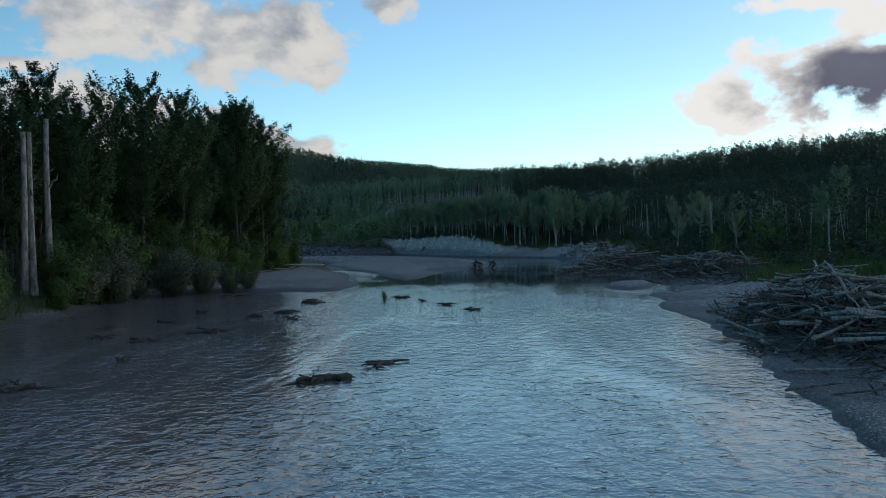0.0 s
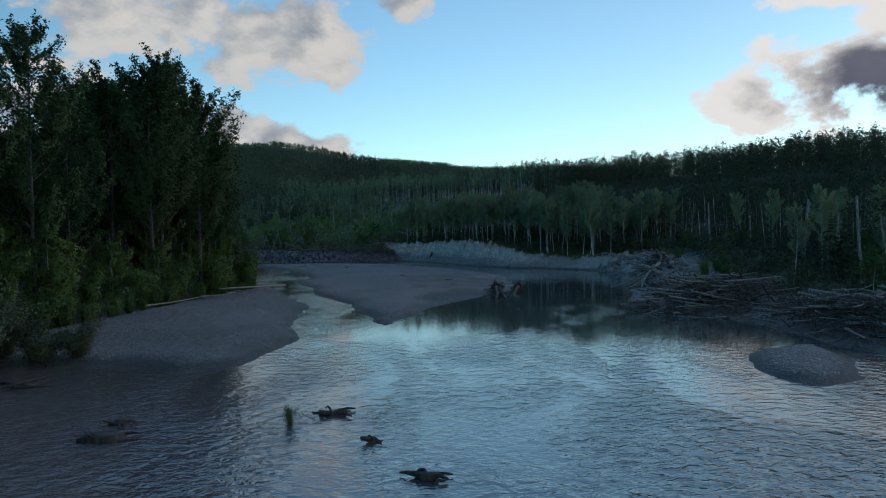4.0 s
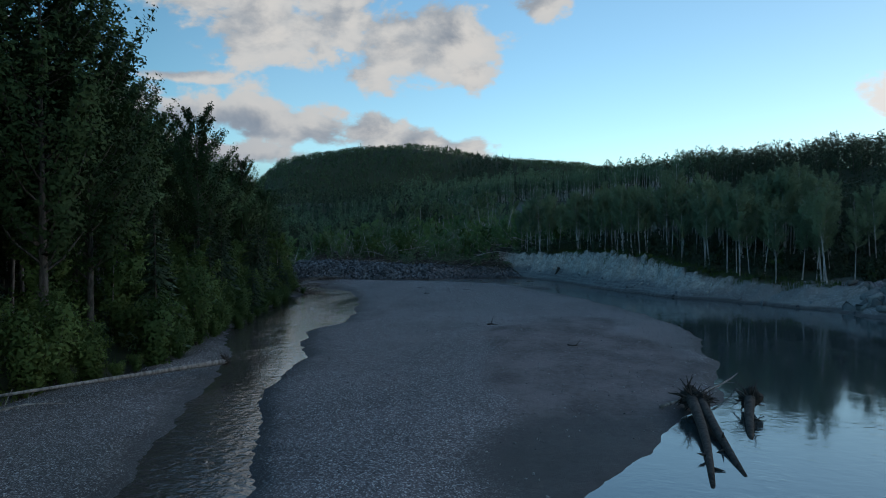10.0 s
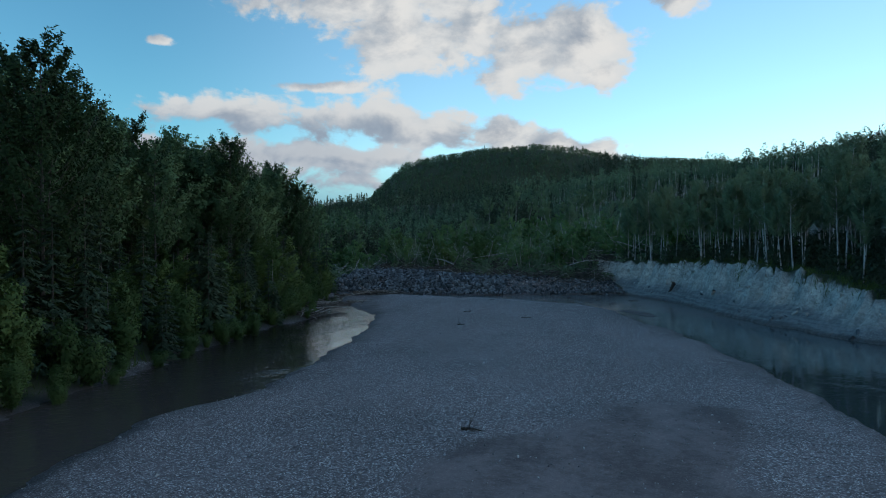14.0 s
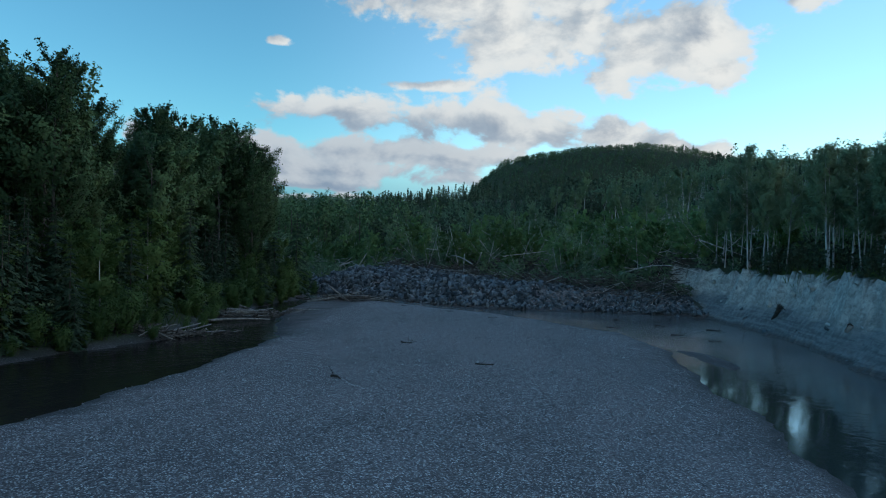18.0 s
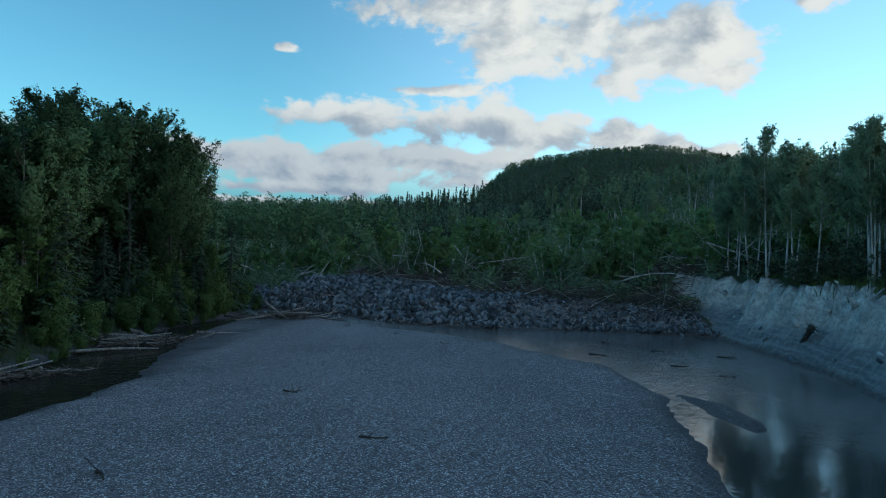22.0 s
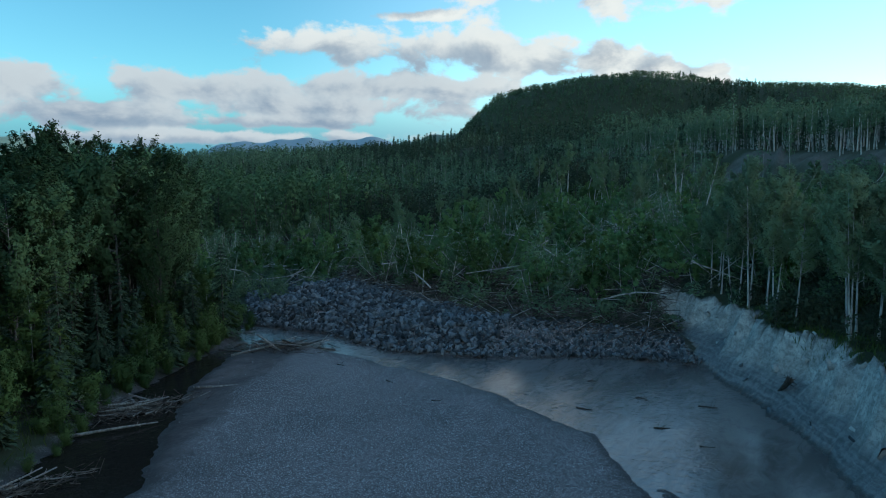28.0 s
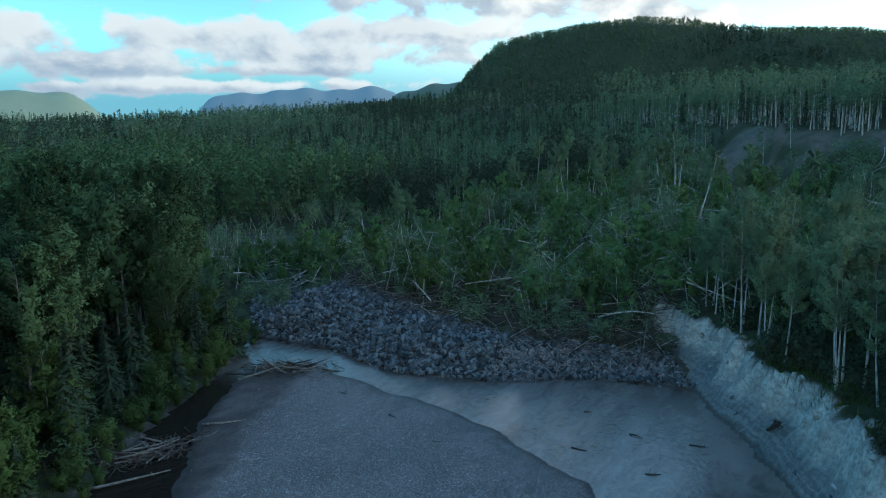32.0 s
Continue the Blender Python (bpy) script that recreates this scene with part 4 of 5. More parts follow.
def woods(label, spots, forms, lo, hi, bark, leafy, rng, lean=0.04):
    """Many trees too far off to tell apart, as one stand."""
    spots = np.asarray(spots)
    z, floor, silt, mud, _ = ground(spots[:, 0], spots[:, 1])
    ok = (z > 0.7) & (floor > 0.5) & (silt < 0.4) & (mud < 0.3)
    spots, z = spots[ok], z[ok]
    which = rng.integers(len(forms), size=len(spots))
    root = thing("far_woods", label, "woods", kind="stuff")
    for c, (name, mat) in enumerate((("trunk", bark), ("crown", leafy))):
        verts, faces, soft, n = [], [], [], 0
        for f, form in enumerate(forms):
            v, q = form[c][:2]
            at, zz = spots[which == f], z[which == f]
            m = len(at)
            a, s = rng.uniform(0, 2 * np.pi, m), rng.uniform(lo, hi, m)
            r2 = np.random.default_rng(f)
            tx, ty = r2.normal(0, lean, m), r2.normal(0, lean, m)
            x = (v[None, :, 0] * np.cos(a)[:, None] - v[None, :, 1] * np.sin(a)[:, None]) * s[:, None] + v[None, :, 2] * tx[:, None]
            y = (v[None, :, 0] * np.sin(a)[:, None] + v[None, :, 1] * np.cos(a)[:, None]) * s[:, None] + v[None, :, 2] * ty[:, None]
            w3 = v[None, :, 2] * s[:, None] * r2.uniform(0.85, 1.15, m)[:, None]
            verts.append(np.stack([x + at[:, :1], y + at[:, 1:], w3 + zz[:, None] - 0.1], -1).reshape(-1, 3))
            if c:
                k = form[c][2]
                soft.append(np.stack([k[None, :, 0] * np.cos(a)[:, None] - k[None, :, 1] * np.sin(a)[:, None],
                                      k[None, :, 0] * np.sin(a)[:, None] + k[None, :, 1] * np.cos(a)[:, None],
                                      np.repeat(k[None, :, 2], m, 0)], -1).reshape(-1, 3))
            faces.append((q[None] + (np.arange(m) * len(v))[:, None, None] + n).reshape(-1, q.shape[1]))
            n += m * len(v)
        ob = part(name, mesh_from(name, np.concatenate(verts), np.concatenate(faces), mat, normals=np.concatenate(soft) if c else None), root)
        ob["kind"] = "stuff"
    return root


rng = np.random.default_rng(21)
leafy_forms = [low_tree(rng, 14 + 0.6 * n, 0.25, 2.3, 105, 0.62) for n in range(5)]
full_forms = [low_tree(rng, 13 + 0.5 * n, 0.08, 2.5, 170, 0.52, stout=0.9) for n in range(5)]
near_forms = [low_tree(rng, 13 + 0.6 * n, 0.12, 2.2, 190, 0.46) for n in range(4)]
stem_forms = [low_tree(rng, 13 + 0.6 * n, 0.58, 2.1, 90, 0.55, stout=2.4) for n in range(4)]
west_forms = [low_tree(rng, 14 + 0.6 * n, 0.12, 2.7, 210, 0.55) for n in range(4)]
slide_forms = [low_tree(rng, 13 + 0.6 * n, 0.22, 2.3, 160, 0.5, stout=1.7) for n in range(5)]
spruce_forms = [low_tree(rng, 15 + 2 * n, 0.06, 2.2, 140, 0.66, True) for n in range(3)]


def box(n, x0, x1, y0, y1):
    return np.stack([rng.uniform(x0, x1, n), rng.uniform(y0, y1, n)], -1)


def far_from(spots, line, least):
    d, _ = side_of(spots[:, 0], spots[:, 1], line, False)
    return spots[d > least]


east = far_from(box(5200, 28, 250, -10, 420), RIGHT_BANK, 24)
behind = side_of(east[:, 0], east[:, 1], CREST + [(-260, 3000), (420, 3000)])[1]
east = east[~behind | (side_of(east[:, 0], east[:, 1], CREST, False)[0] < 45)]
edge = side_of(east[:, 0], east[:, 1], RIGHT_BANK, False)[0] < 62
# the eastern stands wear the darkened leaf, shade included in the colour
woods("birch woods behind the drift shore", east[edge], near_forms, 0.5, 0.75, PALE_BARK, SHADED_WOODS_LEAF, rng)
east = east[~edge]
rows = np.array([p + side * rng.uniform(-22, 10) for p, side in (near_line(CREST[:6], t) for t in rng.uniform(0, 1, 1300))])
woods("close-set woods along the crest of the slope", rows, full_forms, 0.6, 0.72, DARK_BARK, SHADED_WOODS_LEAF, rng, 0.02)
woods("dense birch woods on the slope above the river", east, full_forms, 0.58, 0.76, DARK_BARK, SHADED_WOODS_LEAF, rng)
woods("dark spruces among birches on the slope", far_from(box(260, 28, 240, -10, 330), RIGHT_BANK, 26), spruce_forms, 0.34, 0.48, DARK_BARK, SPRUCE_LEAF, rng)
north = box(1800, -330, 40, 335, 500)
woods("tall pale-stemmed birch woods above the slide scarp", north, leafy_forms, 0.6, 0.85, PALE_BARK, WOODS_LEAF, rng, 0.02)
woods("dark spruce woods on the upland", box(1300, -330, 40, 345, 540), spruce_forms, 0.42, 0.62, DARK_BARK, SPRUCE_LEAF, rng, 0.02)
front = np.array([p + side * rng.uniform(4, 30) for p, side in (near_line(CREST[4:8], t) for t in rng.uniform(0, 1, 520))])
woods("pale straight birch stems along the top of the scarp", front, stem_forms, 0.55, 0.74, PALE_BARK, WOODS_LEAF, rng, 0.03)
mids = far_from(far_from(box(560, -160, 6, 236, 345), RIGHT_BANK, 7), CREST, 46)
slide = np.repeat(mids, 4, 0)
slide = slide + rng.normal(0, 1.5, slide.shape)
slide = slide[~side_of(slide[:, 0], slide[:, 1], RUBBLE_TOE + RUBBLE_TOP[::-1])[1]]
tone = wavy(slide[:, 0], slide[:, 1], 0.16, 37)
woods("clumps of tall young birches on the slide", slide[tone > 0.12], slide_forms, 0.3, 0.52, PALE_BARK, BIRCH_LEAF, rng, 0.16)
woods("low leaning birch brush on the slide", slide[(tone <= 0.12) & (tone > -0.7)], slide_forms, 0.18, 0.34, PALE_BARK, SLIDE_LEAF, rng, 0.28)
west = far_from(np.concatenate([box(1200, -230, -50, 20, 330), box(350, -110, -50, 40, 260)]), LEFT_BANK, 24)
west = west[(west[:, 1] < 228) | (west[:, 0] < -118)]
edge = side_of(west[:, 0], west[:, 1], LEFT_BANK, False)[0] < 62
woods("mixed woods behind the bank", west[edge], west_forms, 0.75, 1.05, DARK_BARK, WOODS_LEAF, rng, 0.02)
west = west[~edge]
beyond = np.concatenate([west[west[:, 1] > 228], box(260, -230, -112, 228, 345)])
woods("tall dark woods closing the end of the flat", beyond, west_forms, 1.0, 1.2, DARK_BARK, POPLAR_LEAF, rng, 0.02)
woods("dark woods at the back of the slide", box(150, -125, -55, 312, 348), west_forms, 0.6, 0.9, DARK_BARK, SHADED_WOODS_LEAF, rng, 0.03)
west = west[west[:, 1] <= 228]
woods("dark mixed woods on the flat beyond the bank", west, west_forms, 1.0, 1.28, DARK_BARK, POPLAR_LEAF, rng, 0.02)
pines = far_from(box(480, -270, -55, 60, 400), LEFT_BANK, 26)
woods("spruces on the flat beyond the bank", pines[(pines[:, 1] < 228) | (pines[:, 0] < -118)], spruce_forms, 0.6, 0.82, DARK_BARK, SPRUCE_LEAF, rng, 0.02)
r, a = rng.uniform(290**2, 760**2, 5200) ** 0.5, np.radians(rng.uniform(-8, 74, 5200))
plateau = np.stack([-r * np.sin(a), 165 + r * np.cos(a)], -1)
plateau = plateau[(plateau[:, 0] < -70) | (r > 380)]
tone = wavy(plateau[:, 0], plateau[:, 1], 0.02, 41)
mid_forms = [low_tree(rng, 14 + n, 0.05, 2.9, 70, 0.85) for n in range(3)]
dark_forms = [low_tree(rng, 15 + 2 * n, 0.04, 2.9, 75, 0.85, True) for n in range(3)]
woods("unbroken green woods over the plateau", plateau[tone > 0.3], mid_forms, 0.85, 1.08, DARK_BARK, WOODS_LEAF, rng, 0.0)
woods("stands of dark spruce on the plateau", plateau[tone <= 0.3], dark_forms, 0.62, 0.8, DARK_BARK, SPRUCE_LEAF, rng, 0.0)
r, a = rng.uniform(700**2, 1850**2, 15000) ** 0.5, np.radians(rng.uniform(-14, 40, 15000))
mountain = np.stack([-r * np.sin(a), 165 + r * np.cos(a)], -1)
tone = wavy(mountain[:, 0], mountain[:, 1], 0.012, 43)
small_forms = [low_tree(rng, 11 + n, 0.0, 3.6, 22, 2.1) for n in range(3)]
peak_forms = [low_tree(rng, 13 + 2 * n, 0.0, 2.8, 20, 2.0, True) for n in range(3)]
woods("leafy woods on the flank of the table mountain", mountain[tone > -0.35], small_forms, 0.75, 1.0, DARK_BARK, UPLAND_LEAF, rng, 0.0)
woods("dark spruce woods on the table mountain", mountain[tone <= -0.35], peak_forms, 0.7, 1.1, DARK_BARK, SPRUCE_LEAF, rng, 0.0)


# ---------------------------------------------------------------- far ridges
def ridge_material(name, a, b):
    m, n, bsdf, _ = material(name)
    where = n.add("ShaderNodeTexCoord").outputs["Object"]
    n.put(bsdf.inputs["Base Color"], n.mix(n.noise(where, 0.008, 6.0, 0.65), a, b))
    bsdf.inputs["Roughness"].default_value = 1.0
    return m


def far_ridge(label, mid, half, away, top, mat, seed):
    """A long hill far off, with a sloping face."""
    u = np.linspace(-1, 1, 60)
    a = np.radians(mid + half * u)
    h = top * np.clip(1 - np.abs(u) ** 7, 0, 1) * (1 - 0.07 * u) + 8 * np.sin(u * 9 + seed) + 5 * np.sin(u * 23 + 2 * seed)
    rows = []
    for back, up in ((0, 0.0), (150, 0.45), (330, 0.85), (480, 1.0), (900, 0.9)):
        rows.append(np.stack([-(away + back) * np.sin(a), 165 + (away + back) * np.cos(a), h * up + 20], -1))
    verts = np.concatenate(rows)
    i, j = np.meshgrid(np.arange(4), np.arange(59), indexing="ij")
    quads = np.stack([i * 60 + j, i * 60 + j + 1, (i + 1) * 60 + j + 1, (i + 1) * 60 + j], -1).reshape(-1, 4)
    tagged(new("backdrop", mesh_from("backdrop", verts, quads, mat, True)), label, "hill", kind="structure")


# the blue-grey is distance haze painted into the hill's base colour
far_ridge("flat-topped hill far down the valley, haze painted in blue-grey", 42, 9, 3300, 205, ridge_material("haze_painted_hill", (0.27, 0.35, 0.41), (0.32, 0.4, 0.45)), 1)
far_ridge("dark wooded shoulder beside the table mountain", 28, 9, 2300, 165, ridge_material("shoulder_woods", (0.08, 0.12, 0.1), (0.13, 0.18, 0.14)), 5)
# base colour lightened to paint sunlight on this slope; no lamp does it
far_ridge("pale green hillside far down the valley, sunlight painted in", 67, 11, 3000, 190, ridge_material("sun_painted_hill", (0.32, 0.38, 0.26), (0.46, 0.5, 0.36)), 3)

# ---------------------------------------------------------------- rocks


def rock_material(name, a, b):
    m, n, bsdf, _ = material(name)
    geo = n.add("ShaderNodeNewGeometry")
    where = n.add("ShaderNodeTexCoord").outputs["Object"]
    each = n.math("FRACT", n.math("ADD", geo.outputs["Random Per Island"], n.add("ShaderNodeObjectInfo").outputs["Random"]))
    grain = n.noise(where, 5.0, 5.0, 0.65)
    colour = n.mix(n.math("POWER", each, 1.4), a, b)
    n.put(bsdf.inputs["Base Color"], n.mix(n.ramp(grain, 0.4, 0.7, 0.0, 0.5), colour, tuple(0.6 * v for v in a)))
    bsdf.inputs["Roughness"].default_value = 0.85
    bump(n, bsdf, grain, 0.6, 0.06)
    return m


SHALE = rock_material("blue_grey_shale", (0.03, 0.038, 0.047), (0.29, 0.33, 0.365))
PEBBLE = rock_material("river_stone", (0.16, 0.16, 0.16), (0.55, 0.54, 0.53))
CUBE = np.array([(x, y, z) for x in (-0.5, 0.5) for y in (-0.5, 0.5) for z in (-0.5, 0.5)])
CUBE_FACES = np.array([(0, 1, 3, 2), (4, 6, 7, 5), (0, 4, 5, 1), (2, 3, 7, 6), (0, 2, 6, 4), (1, 5, 7, 3)])


def rock_shape(rng):
    """A broken block with skewed, unequal faces."""
    v = CUBE * np.array([1.5, 0.95, 0.4]) * rng.uniform(0.65, 1.35, 3) + rng.normal(0, 0.14, (8, 3))
    return v


def turned(rng, n):
    q = rng.normal(size=(n, 4))
    q /= np.linalg.norm(q, axis=1, keepdims=True)
    a, b, c, d = q.T
    return np.stack([np.stack([1 - 2 * (c * c + d * d), 2 * (b * c - a * d), 2 * (b * d + a * c)], -1),
                     np.stack([2 * (b * c + a * d), 1 - 2 * (b * b + d * d), 2 * (c * d - a * b)], -1),
                     np.stack([2 * (b * d - a * c), 2 * (c * d + a * b), 1 - 2 * (b * b + c * c)], -1)], 1)


def rocks(spots, sizes, rng, bury):
    """Vertices and faces of many loose blocks."""
    n = len(spots)
    z = ground(spots[:, 0], spots[:, 1])[0]
    shapes = np.stack([rock_shape(rng) for _ in range(24)])[rng.integers(24, size=n)]
    v = np.einsum("nij,nkj->nki", turned(rng, n), shapes) * sizes[:, None, None]
    v += np.stack([spots[:, 0], spots[:, 1], z + sizes * bury], -1)[:, None]
    return v.reshape(-1, 3), (CUBE_FACES[None] + (np.arange(n) * 8)[:, None, None]).reshape(-1, 4)


rng = np.random.default_rng(31)
slip = thing("rock_slide", "heap of broken blue-grey shale blocks at the river's edge", "rock pile")
span = box(64000, -97, -14, 221, 254)
span = span[side_of(span[:, 0], span[:, 1], RUBBLE_TOE + RUBBLE_TOP[::-1])[1]]
near = side_of(span[:, 0], span[:, 1], RUBBLE_TOE, False)[0]
order = np.argsort(near + rng.uniform(0, 4, len(near)))
span = span[order][:24000]
blocks = [mesh_from("boulder", rock_shape(rng), CUBE_FACES, SHALE) for _ in range(8)]
front = span[:280]
fz = ground(front[:, 0], front[:, 1])[0]
for n, ((x, y), z) in enumerate(zip(front, fz)):
    ob = part("boulder", blocks[n % 8], slip)
    k = 0.16 + 0.36 * rng.uniform(0, 1) ** 2
    ob.matrix_basis = pose(x, y, z + 0.15 * k, *rng.uniform(0, 360, 3)) @ Matrix.Diagonal((k, k, k * 0.8, 1))
loose = span[280:]
grade = np.where(loose[:, 0] > -34, 0.62, 1.0) * (0.12 + 0.5 * rng.uniform(0, 1, len(loose)) ** 2.6)
rest = part("shale_rubble", mesh_from("shale_rubble", *rocks(loose, grade, rng, 0.18), SHALE), slip)
rest["kind"] = "stuff"

stones = np.concatenate([box(9000, -30, 9, 86, 190), box(2500, -26, -8, 71, 130), box(1400, -52, -5, 180, 219), box(900, 12, 24, 20, 80)])
keep = (ground(stones[:, 0], stones[:, 1])[0] > 0.08) & (ground(stones[:, 0], stones[:, 1])[1] < 0.3)
stones = stones[keep]
me = mesh_from("river_stones", *rocks(stones, rng.uniform(0.022, 0.05, len(stones)) * rng.uniform(0.7, 1.6, len(stones)), rng, 0.15), PEBBLE)
tagged(new("river_stones", me), "loose grey and white cobbles strewn over the gravel bars", "stones", kind="stuff")
talus = np.concatenate([box(700, -14, 20, 172, 232), box(500, 17, 34, 100, 178)])
d, _ = side_of(talus[:, 0], talus[:, 1], RIGHT_BANK, False)
talus = talus[(d < 1.5) & (ground(talus[:, 0], talus[:, 1])[0] > 0)]
me = mesh_from("fallen_rocks", *rocks(talus, rng.uniform(0.1, 0.5, len(talus)) ** 1.4, rng, 0.2), SHALE)
tagged(new("fallen_rocks", me), "grey blocks fallen at the foot of the bluff", "rocks", kind="stuff")

GRIT = rock_material("weathered_grey_rock", (0.13, 0.13, 0.128), (0.34, 0.335, 0.325))
CLAY = rock_material("pale_clay_rock", (0.38, 0.37, 0.355), (0.58, 0.57, 0.55))
crags = far_from(box(1500, -22, 16, 176, 243), RIGHT_BANK, 1.9)
crags = crags[(side_of(crags[:, 0], crags[:, 1], RIGHT_BANK, False)[0] < 5.0) & (ground(crags[:, 0], crags[:, 1])[2] > 0.5)]
me = mesh_from("bluff_crags", *rocks(crags, rng.uniform(0.12, 0.55, len(crags)) ** 1.2, rng, -0.3), CLAY)
tagged(new("bluff_crags", me), "pale cracked clay blocks standing out of the bluff face", "rocks", kind="stuff")
humps = np.array([near_line(RIGHT_BANK[8:13], t)[0] + near_line(RIGHT_BANK[8:13], t)[1] * rng.uniform(2.0, 7.5) for t in rng.uniform(0, 1, 300)])
me = mesh_from("rock_outcrop", *rocks(humps, rng.uniform(0.3, 1.25, len(humps)), rng, -0.08), GRIT)
tagged(new("rock_outcrop", me), "low pale craggy outcrops along the river bend", "rocks", kind="stuff")

# ---------------------------------------------------------------- drift logs


def log_mesh(rng, long, thick, mat, stubs=2, name="log", crook=0.05):
    q = np.linspace(-0.5, 0.5, 6)
    bend = rng.normal(0, crook * long, 2)
    spine = np.stack([q * long, bend[0] * np.cos(q * 3), bend[1] * np.cos(q * 3)], -1)
    wide = thick * (0.5 - 0.32 * (q + 0.5))
    spine = np.concatenate([spine[:1], spine, spine[-1:]])
    wide = np.r_[0.01, wide, 0.01]
    pieces = [tube(spine, wide, 7)]
    for n in range(stubs):
        u = rng.uniform(-0.3, 0.45)
        a = rng.uniform(0, 2 * np.pi)
        p = np.array([u * long, bend[0] * np.cos(u * 3), bend[1] * np.cos(u * 3)])
        e = p + np.array([rng.uniform(0.1, 0.5), np.cos(a) * 0.6, np.sin(a) * 0.6]) * rng.uniform(0.4, 1.3)
        pieces.append(tube(np.stack([p, (p + e) / 2, e]), [thick * 0.14, thick * 0.1, 0.01], 5))
    return mesh_from(name, *joined(pieces), mat, True)


rng = np.random.default_rng(41)
LOGS = [log_mesh(rng, l, t, DRIFT, st) for l, t, st in ((3, 0.22, 1), (4.5, 0.28, 2), (6, 0.32, 2), (7.5, 0.3, 3), (9, 0.38, 3), (5, 0.2, 4), (2, 0.18, 1), (3.5, 0.16, 2))]
DARKS = [log_mesh(rng, l, t, WET_WOOD, st) for l, t, st in ((3, 0.24, 2), (4.5, 0.3, 3), (6, 0.3, 2))]


def sticks(name, mid, flow, sway, tip, short, long, mat, stout=1.0):
    """Many thin three-sided sticks, lying about."""
    n = len(mid)
    yaw, tip = np.radians(flow + rng.normal(0, sway, n)), rng.normal(0, tip, n)
    half = rng.uniform(short, long, n)[:, None] * np.stack([np.cos(yaw) * np.cos(tip), np.sin(yaw) * np.cos(tip), np.sin(tip)], -1)
    wide = stout * rng.uniform(0.015, 0.05, n)[:, None]
    edge = np.stack([-np.sin(yaw), np.cos(yaw), 0 * yaw], -1) * wide
    rise = np.array([[0, 0, 1.6]]) * wide
    verts = np.stack([mid - half - edge, mid - half + edge, mid - half + rise, mid + half - edge * 0.6, mid + half + edge * 0.6, mid + half + rise * 0.6], 1).reshape(-1, 3)
    sides = np.array([(0, 1, 4, 3), (1, 2, 5, 4), (2, 0, 3, 5)])
    return mesh_from(name, verts, (sides[None] + 6 * np.arange(n)[:, None, None]).reshape(-1, 4), mat)


def log_jam(label, middle, reach, turn, count, high, flow, small=0.35, large=0.95):
    """A heap of crossed drift logs, thickest in the middle."""
    jam = thing("log_jam", label, "driftwood")
    c, sn = math.cos(radians(turn)), math.sin(radians(turn))
    for n in range(count):
        u, v = rng.normal(0, 0.42, 2).clip(-1, 1)
        x, y = middle[0] + c * u * reach[0] - sn * v * reach[1], middle[1] + sn * u * reach[0] + c * v * reach[1]
        heap = high * max(0.0, 1 - u * u - v * v) * rng.uniform(0, 1)
        ob = part("log", DARKS[n % 3] if rng.uniform() < 0.2 else LOGS[int(rng.integers(len(LOGS)))], jam)
        k = rng.uniform(small, large)
        steep = rng.normal(0, 9) if rng.uniform() > 0.06 else rng.uniform(20, 55)
        ob.matrix_basis = pose(x, y, max(0.02, height(x, y)) + 0.1 + heap, 0, steep, flow + rng.normal(0, 42)) @ Matrix.Diagonal((k, k, k, 1))
    litter = count * 9
    u, v = rng.normal(0, 0.45, (2, litter)).clip(-1.1, 1.1)
    x, y = middle[0] + c * u * reach[0] - sn * v * reach[1], middle[1] + sn * u * reach[0] + c * v * reach[1]
    z = np.maximum(0.02, ground(x, y)[0]) + 0.75 * high * np.clip(1 - u * u - v * v, 0, 1) * rng.uniform(0, 1, litter)
    ob = part("flood_litter", sticks("flood_litter", np.stack([x, y, z + 0.06], -1), flow, 55, 0.35, 0.2, 1.0, TWIGS), jam, "matted brown twigs and bark between the logs")
    ob["kind"] = "stuff"
    return jam


log_jam("tangled heap of bleached drift logs on the gravel shore", (18.7, 37.5), (13, 4.0), 76, 330, 2.3, 40, 0.22, 0.68)
log_jam("broad jam of grey drift logs at the water's edge", (27.8, 80), (13, 5.2), 97, 260, 2.2, 20, 0.22, 0.66)
log_jam("deep tangle of drift logs and roots behind the pool", (23.5, 99), (9.5, 6.2), 60, 260, 1.9, 35, 0.22, 0.72)
log_jam("loose drift logs along the rocky shore", (24.5, 112), (12, 3.2), 86, 110, 1.1, 60, 0.25, 0.7)
log_jam("pale drift logs heaped at the river bend", (31, 146), (7, 3), 85, 70, 1.8, 30)
log_jam("broken branches and bleached logs by the side channel", (-50.5, 197), (6, 2.2), 62, 60, 0.5, 55, 0.2, 0.65)
log_jam("stranded branches at the head of the bar", (-53.5, 218), (5, 2.5), 20, 30, 0.5, 20)
log_jam("small drift logs at the foot of the wooded bank", (-43.5, 183.5), (6, 1.2), 75, 40, 0.4, 70, 0.2, 0.6)


